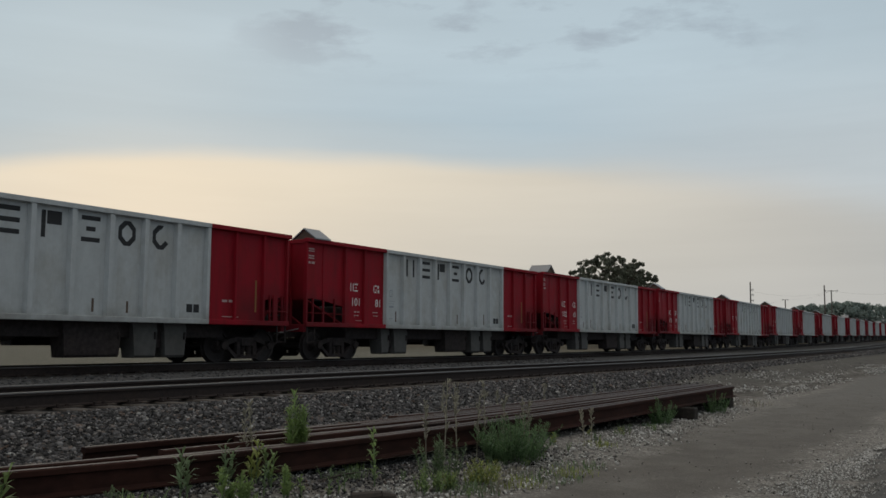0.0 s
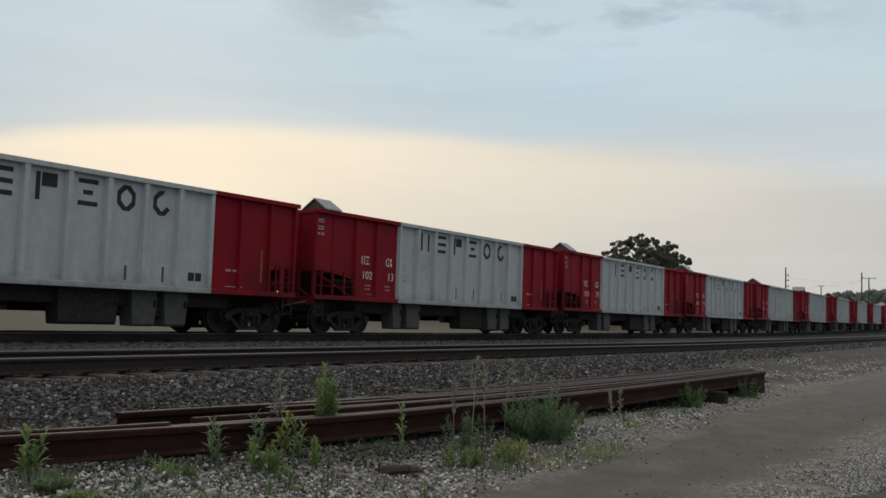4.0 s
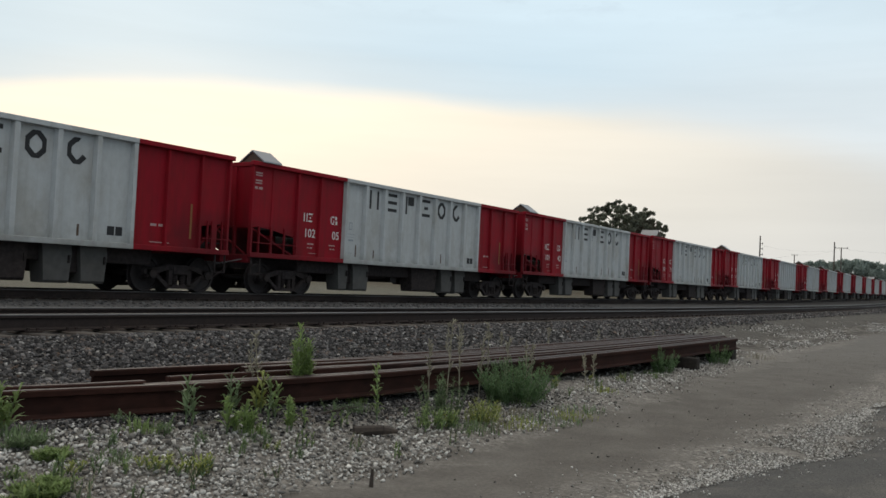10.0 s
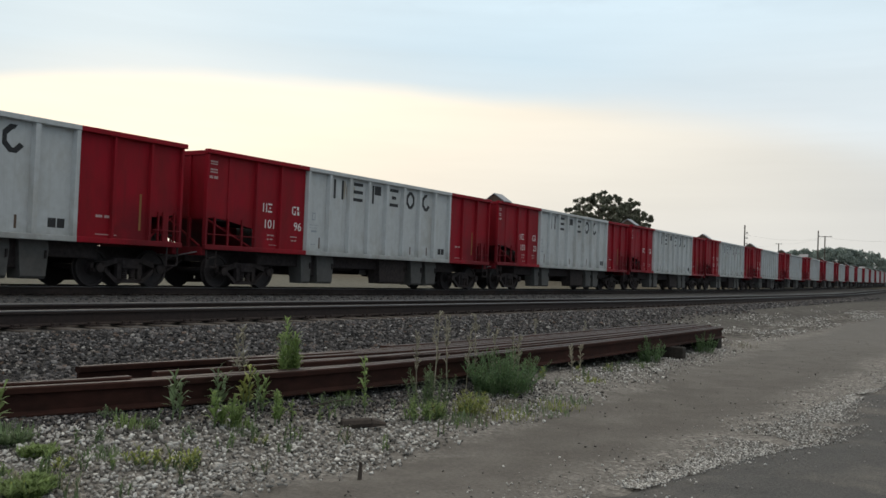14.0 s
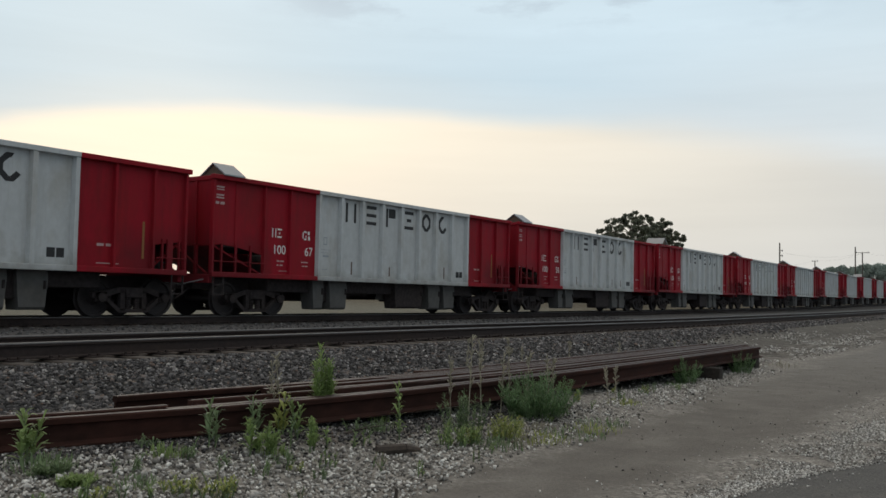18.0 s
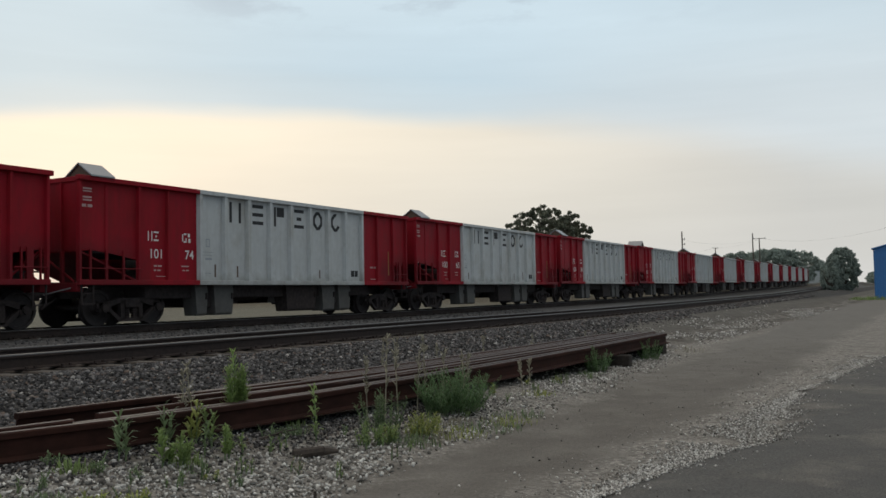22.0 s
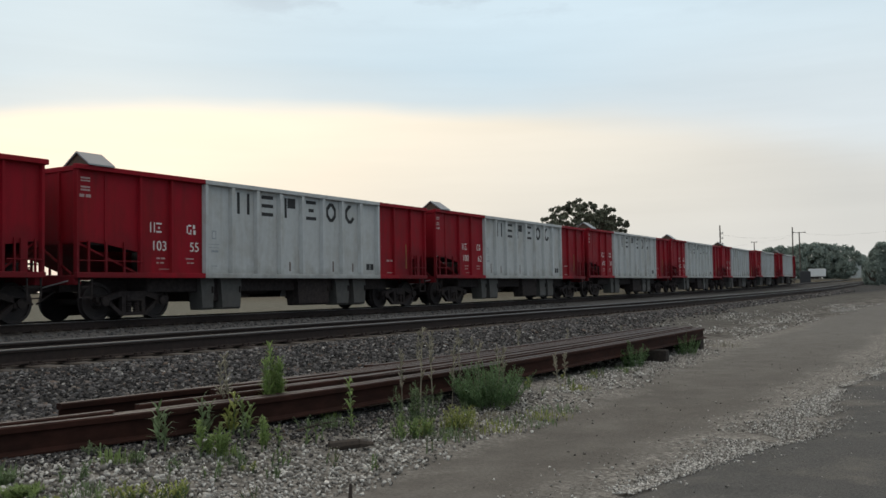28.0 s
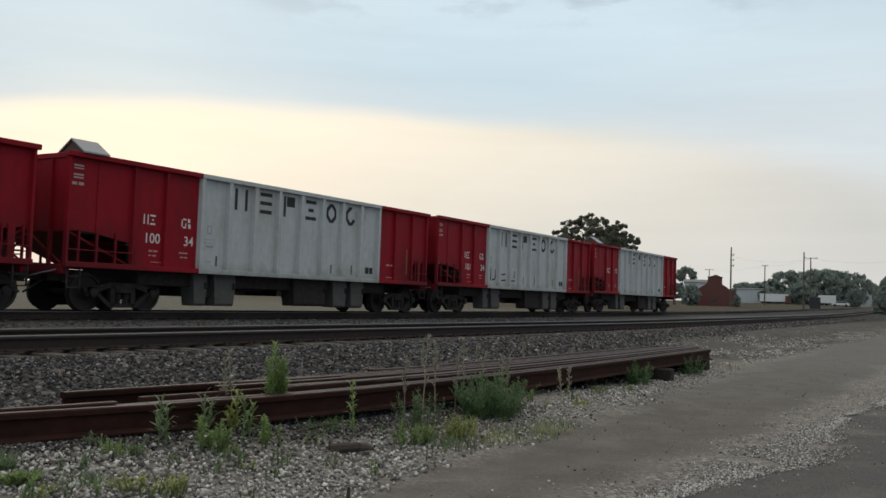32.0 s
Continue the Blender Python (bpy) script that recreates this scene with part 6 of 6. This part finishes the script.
def rock_shapes(count, seed):
    """A few broken-stone shapes: twelve corners, twenty faces."""
    g = (1 + 5 ** 0.5) / 2
    v = np.array([(-1, g, 0), (1, g, 0), (-1, -g, 0), (1, -g, 0), (0, -1, g), (0, 1, g), (0, -1, -g), (0, 1, -g), (g, 0, -1), (g, 0, 1), (-g, 0, -1), (-g, 0, 1)], float) / 1.9
    f = np.array([(0, 11, 5), (0, 5, 1), (0, 1, 7), (0, 7, 10), (0, 10, 11), (1, 5, 9), (5, 11, 4), (11, 10, 2), (10, 7, 6), (7, 1, 8), (3, 9, 4), (3, 4, 2), (3, 2, 6), (3, 6, 8), (3, 8, 9), (4, 9, 5), (2, 4, 11), (6, 2, 10), (8, 6, 7), (9, 8, 1)])
    r = np.random.RandomState(seed)
    return [v * r.uniform(0.5, 1.3, (12, 1)) * r.uniform(0.42, 1.35, (1, 3)) for _ in range(count)], f


def strew(name, label, mat, spots, sizes, seed):
    """One mesh of loose stones at the given spots (x, y, z), turned and sized at random."""
    shapes, f = rock_shapes(9, seed)
    r = np.random.RandomState(seed + 1)
    n = len(spots)
    ang = r.uniform(0, 2 * np.pi, (n, 3))
    cx, sx, cy, sy, cz, sz = (fn(ang[:, i]) for i in range(3) for fn in (np.cos, np.sin))
    m = np.empty((n, 3, 3))
    m[:, 0], m[:, 1], m[:, 2] = np.stack((cy * cz, -cy * sz, sy), 1), np.stack((cx * sz + sx * sy * cz, cx * cz - sx * sy * sz, -sx * cy), 1), np.stack((sx * sz - cx * sy * cz, sx * cz + cx * sy * sz, cx * cy), 1)
    base = np.array(shapes)[r.randint(0, len(shapes), n)]
    pts = np.einsum("nij,nkj->nki", m, base) * sizes[:, None, None]
    pts[:, :, 2] *= 0.8
    pts += spots[:, None, :]
    faces = (np.arange(n)[:, None, None] * 12 + f[None]).reshape(-1, 3)
    me = bpy.data.meshes.new(name)
    me.vertices.add(n * 12)
    me.vertices.foreach_set("co", pts.reshape(-1))
    k = len(faces)
    me.loops.add(k * 3)
    me.loops.foreach_set("vertex_index", faces.reshape(-1))
    me.polygons.add(k)
    me.polygons.foreach_set("loop_start", np.arange(k) * 3)
    me.update(calc_edges=True)
    me.validate()
    me.materials.append(mat)
    return tagged(new(name, me), label, "stones", kind="stuff")


def scatter_bed(first, last, d0, d1, n, small, big, seed, sink=0.2, power=1.25):
    r = np.random.RandomState(seed)
    s = first + (last - first) * r.random_sample(n) ** power
    d = r.uniform(d0, d1, n)
    size = r.uniform(small, big, n) * (1 + (s - first) / (last - first) * 0.5)
    xy = np.array([track_at(a, b)[:2] for a, b in zip(s, d)])
    z = np.array([ground_height(a, b) for a, b in zip(s, d)]) + size * (0.5 - sink)
    return np.column_stack((xy, z)), size


spots, sizes = scatter_bed(0.5, 34.0, 5.7, 9.42, 68000, 0.010, 0.030, 5, power=1.5)
lying = spots[:, 1] > np.interp(spots[:, 0], (8.0, 12.0), (5.75, 6.3)) + 1.9 * np.clip((spots[:, 0] - 12.0) / 14.0, 0, 1) + 0.5 * np.random.RandomState(55).normal(0, 0.6, len(spots))
spots, sizes = spots[lying], sizes[lying]
strew("ballast_stones", "dark grey crushed ballast with a few pale stones", BALLAST_STONE, spots, sizes, 5)
spots, sizes = scatter_bed(34.0, 85.0, 8.2, 9.5, 5000, 0.028, 0.046, 6)
strew("ballast_stones", "dark grey crushed ballast along the track", BALLAST_STONE, spots, sizes, 6)
spots, sizes = scatter_bed(2.0, 40.0, 10.1, 17.6, 9000, 0.024, 0.046, 7, sink=0.35)
strew("track_gravel", "flat grey gravel between the tracks", GREY_STONE, spots, sizes, 7)

r = np.random.RandomState(8)
n = 52000
gx = 1.6 + 15.5 * r.random_sample(n) ** 1.7
edge = np.interp(gx, (1.6, 3.0, 4.4, 6.0, 8.2, 9.8, 13.3, 17.1), (3.35, 3.28, 3.18, 3.32, 3.42, 3.45, 3.75, 4.1)) + np.array([0.35 * noise.noise((a * 0.9, 0.0, 2.0)) + 0.15 * noise.noise((a * 3.1, 5.0, 1.0)) for a in gx])
gy = edge + (6.5 - edge) * r.random_sample(n) ** 1.15
rail_y = np.interp(gx, (0.6, 3.4, 5.45, 8.0, 12.0, 17.4), (6.2, 5.36, 4.86, 4.63, 4.56, 4.62))
shy = np.array([noise.noise((a * 1.3, b * 1.3, 6.0)) for a, b in zip(gx, gy)]) * 0.25
thin = (r.random_sample(n) < np.clip((gy - edge) / np.interp(gx, (5.0, 7.0), (0.45, 0.9)), 0.08, 1.0)) & (r.random_sample(n) < np.clip((rail_y + np.interp(gx, (4.0, 5.2, 6.8, 9.0, 11.5), (-0.22, -0.55, -0.50, -0.36, 0.2)) + shy - gy) / 0.2, 0.10, 1.0))
gx, gy = gx[thin], gy[thin]
size = r.uniform(0.005, 0.0145, len(gx)) * np.where(r.random_sample(len(gx)) < 0.10, 1.7, 1.0)
strew("crushed_stone", "pale crushed stone spread beside the old rails", PALE_STONE, np.column_stack((gx, gy, size * 0.35 + 0.008 + np.array([ground_height(a, b) for a, b in zip(gx, gy)]))), size, 8)
n = 11000
gx = 2.0 + 6.8 * r.random_sample(n) ** 1.15
gy = np.interp(gx, (0.6, 3.4, 5.45, 8.0, 12.0, 17.4), (6.2, 5.36, 4.86, 4.63, 4.56, 4.62)) + 0.1 - np.abs(r.normal(0, 0.34, n))
size = r.uniform(0.006, 0.018, n)
strew("cinder_stones", "dark cinder and dirt crumbs along the old rails", BALLAST_STONE, np.column_stack((gx, gy, size * 0.35 + 0.006 + np.array([ground_height(a, b) for a, b in zip(gx, gy)]))), size, 12)
n = 26000
gx = 3.8 + 13.5 * r.random_sample(n) ** 1.5
core = np.interp(gx, (3.8, 5.0, 5.7, 6.4, 7.0, 7.6, 8.2, 8.8, 9.5, 10.5, 12.0, 17.5), (1.93, 1.82, 1.73, 1.60, 1.52, 1.46, 1.42, 1.42, 1.45, 1.43, 1.36, 1.0))
half = np.interp(gx, (3.8, 5.0, 6.0, 6.6, 7.4, 8.3, 9.0, 10.0, 11.0, 17.5), (0.07, 0.09, 0.13, 0.20, 0.38, 0.38, 0.25, 0.13, 0.10, 0.25))
gy = core + half * np.clip(r.normal(0, 0.55, n), -1.15, 1.6) + np.where(r.random_sample(n) < 0.10, r.normal(0.05, 0.3, n), 0)
size = r.uniform(0.003, 0.0105, n)
keep = np.array([noise.noise((a * 1.7, b * 2.5, 9.0)) > -0.25 for a, b in zip(gx, gy)])
gz = np.array([max(yard_bump(a, b), yard_bump(a, b) * 0.5 + asphalt_height(a, b)) for a, b in zip(gx, gy)])
strew("loose_gravel", "loose pale gravel along the asphalt's edge", PALE_STONE, np.column_stack((gx, gy, size * 0.35 + 0.006 + gz))[keep], size[keep], 9)
n = 420
gx, gy = 2.5 + 22 * r.random_sample(n) ** 1.4, r.uniform(1.6, 4.2, n)
size = r.uniform(0.004, 0.011, n)
strew("pebbles", "small dark pebbles scattered on the dirt road", PEBBLE, np.column_stack((gx, gy, size * 0.4 + np.array([max(yard_bump(a, b), asphalt_height(a, b)) for a, b in zip(gx, gy)]))), size, 10)
n = 15000
gx, gy = 13.0 + 38 * r.random_sample(n) ** 1.2, r.uniform(4.5, 8.2, n)
size = r.uniform(0.010, 0.030, n)
keep = np.array([noise.noise((a * 0.35, b * 0.9, 4.0)) + 0.5 * noise.noise((a * 1.5, b * 2.5, 1.0)) for a, b in zip(gx, gy)]) + r.normal(0, 0.2, n) > 0.12 + 0.30 * np.clip(gy - 6.2, 0, 2)
strew("crushed_stone", "pale crushed stone in patches beyond the old rails", PALE_STONE, np.column_stack((gx, gy, size * 0.3 + np.array([ground_height(a, b) for a, b in zip(gx, gy)])))[keep], size[keep], 11)


def motions():
    """The train rolls along the far track; two cars cross in the distance."""
    for j, car in CARS.items():
        walk(car, [(float(k), car_pose(j, float(k))) for k in range(33)])
    # every wheelset turns as it rolls; those at the same end of a truck share one set of keys
    for ax, (first, *_) in WHEELSETS.items():
        walk(first, [(k / FPS, pose(ax, 0, 0.457, 0, math.degrees((train_at(k / FPS) - train_at(0)) / 0.457), 0)) for k in range(32 * FPS + 1)])
        for ob in [o for o in bpy.data.objects if o.name.startswith("wheelset") and o is not first and abs(o.location.x - ax) < 0.01]:
            ob.rotation_mode = "QUATERNION"
            ob.animation_data_create()
            ob.animation_data.action = first.animation_data.action
            ob.animation_data.action_slot = first.animation_data.action_slot
    for car, bearing, rate, t0, dist, turn in ROAD_CARS:
        rows = []
        for t in (0.0, 8.0, 16.0, 24.0, 28.0, 30.0, 32.0):
            b = bearing + rate * (t - t0)
            off = dist * math.tan(radians(7.0 - b))
            cx, cy, _ = far_place(7.0, dist)
            a = radians(7.0 - 90)
            x, y = cx + math.cos(a) * off, cy + math.sin(a) * off
            rows.append((t, pose(x, y, field_rise(x, y) + 0.25, 0, 0, 7.0 - 90 + turn)))
        walk(car, rows)


motions()
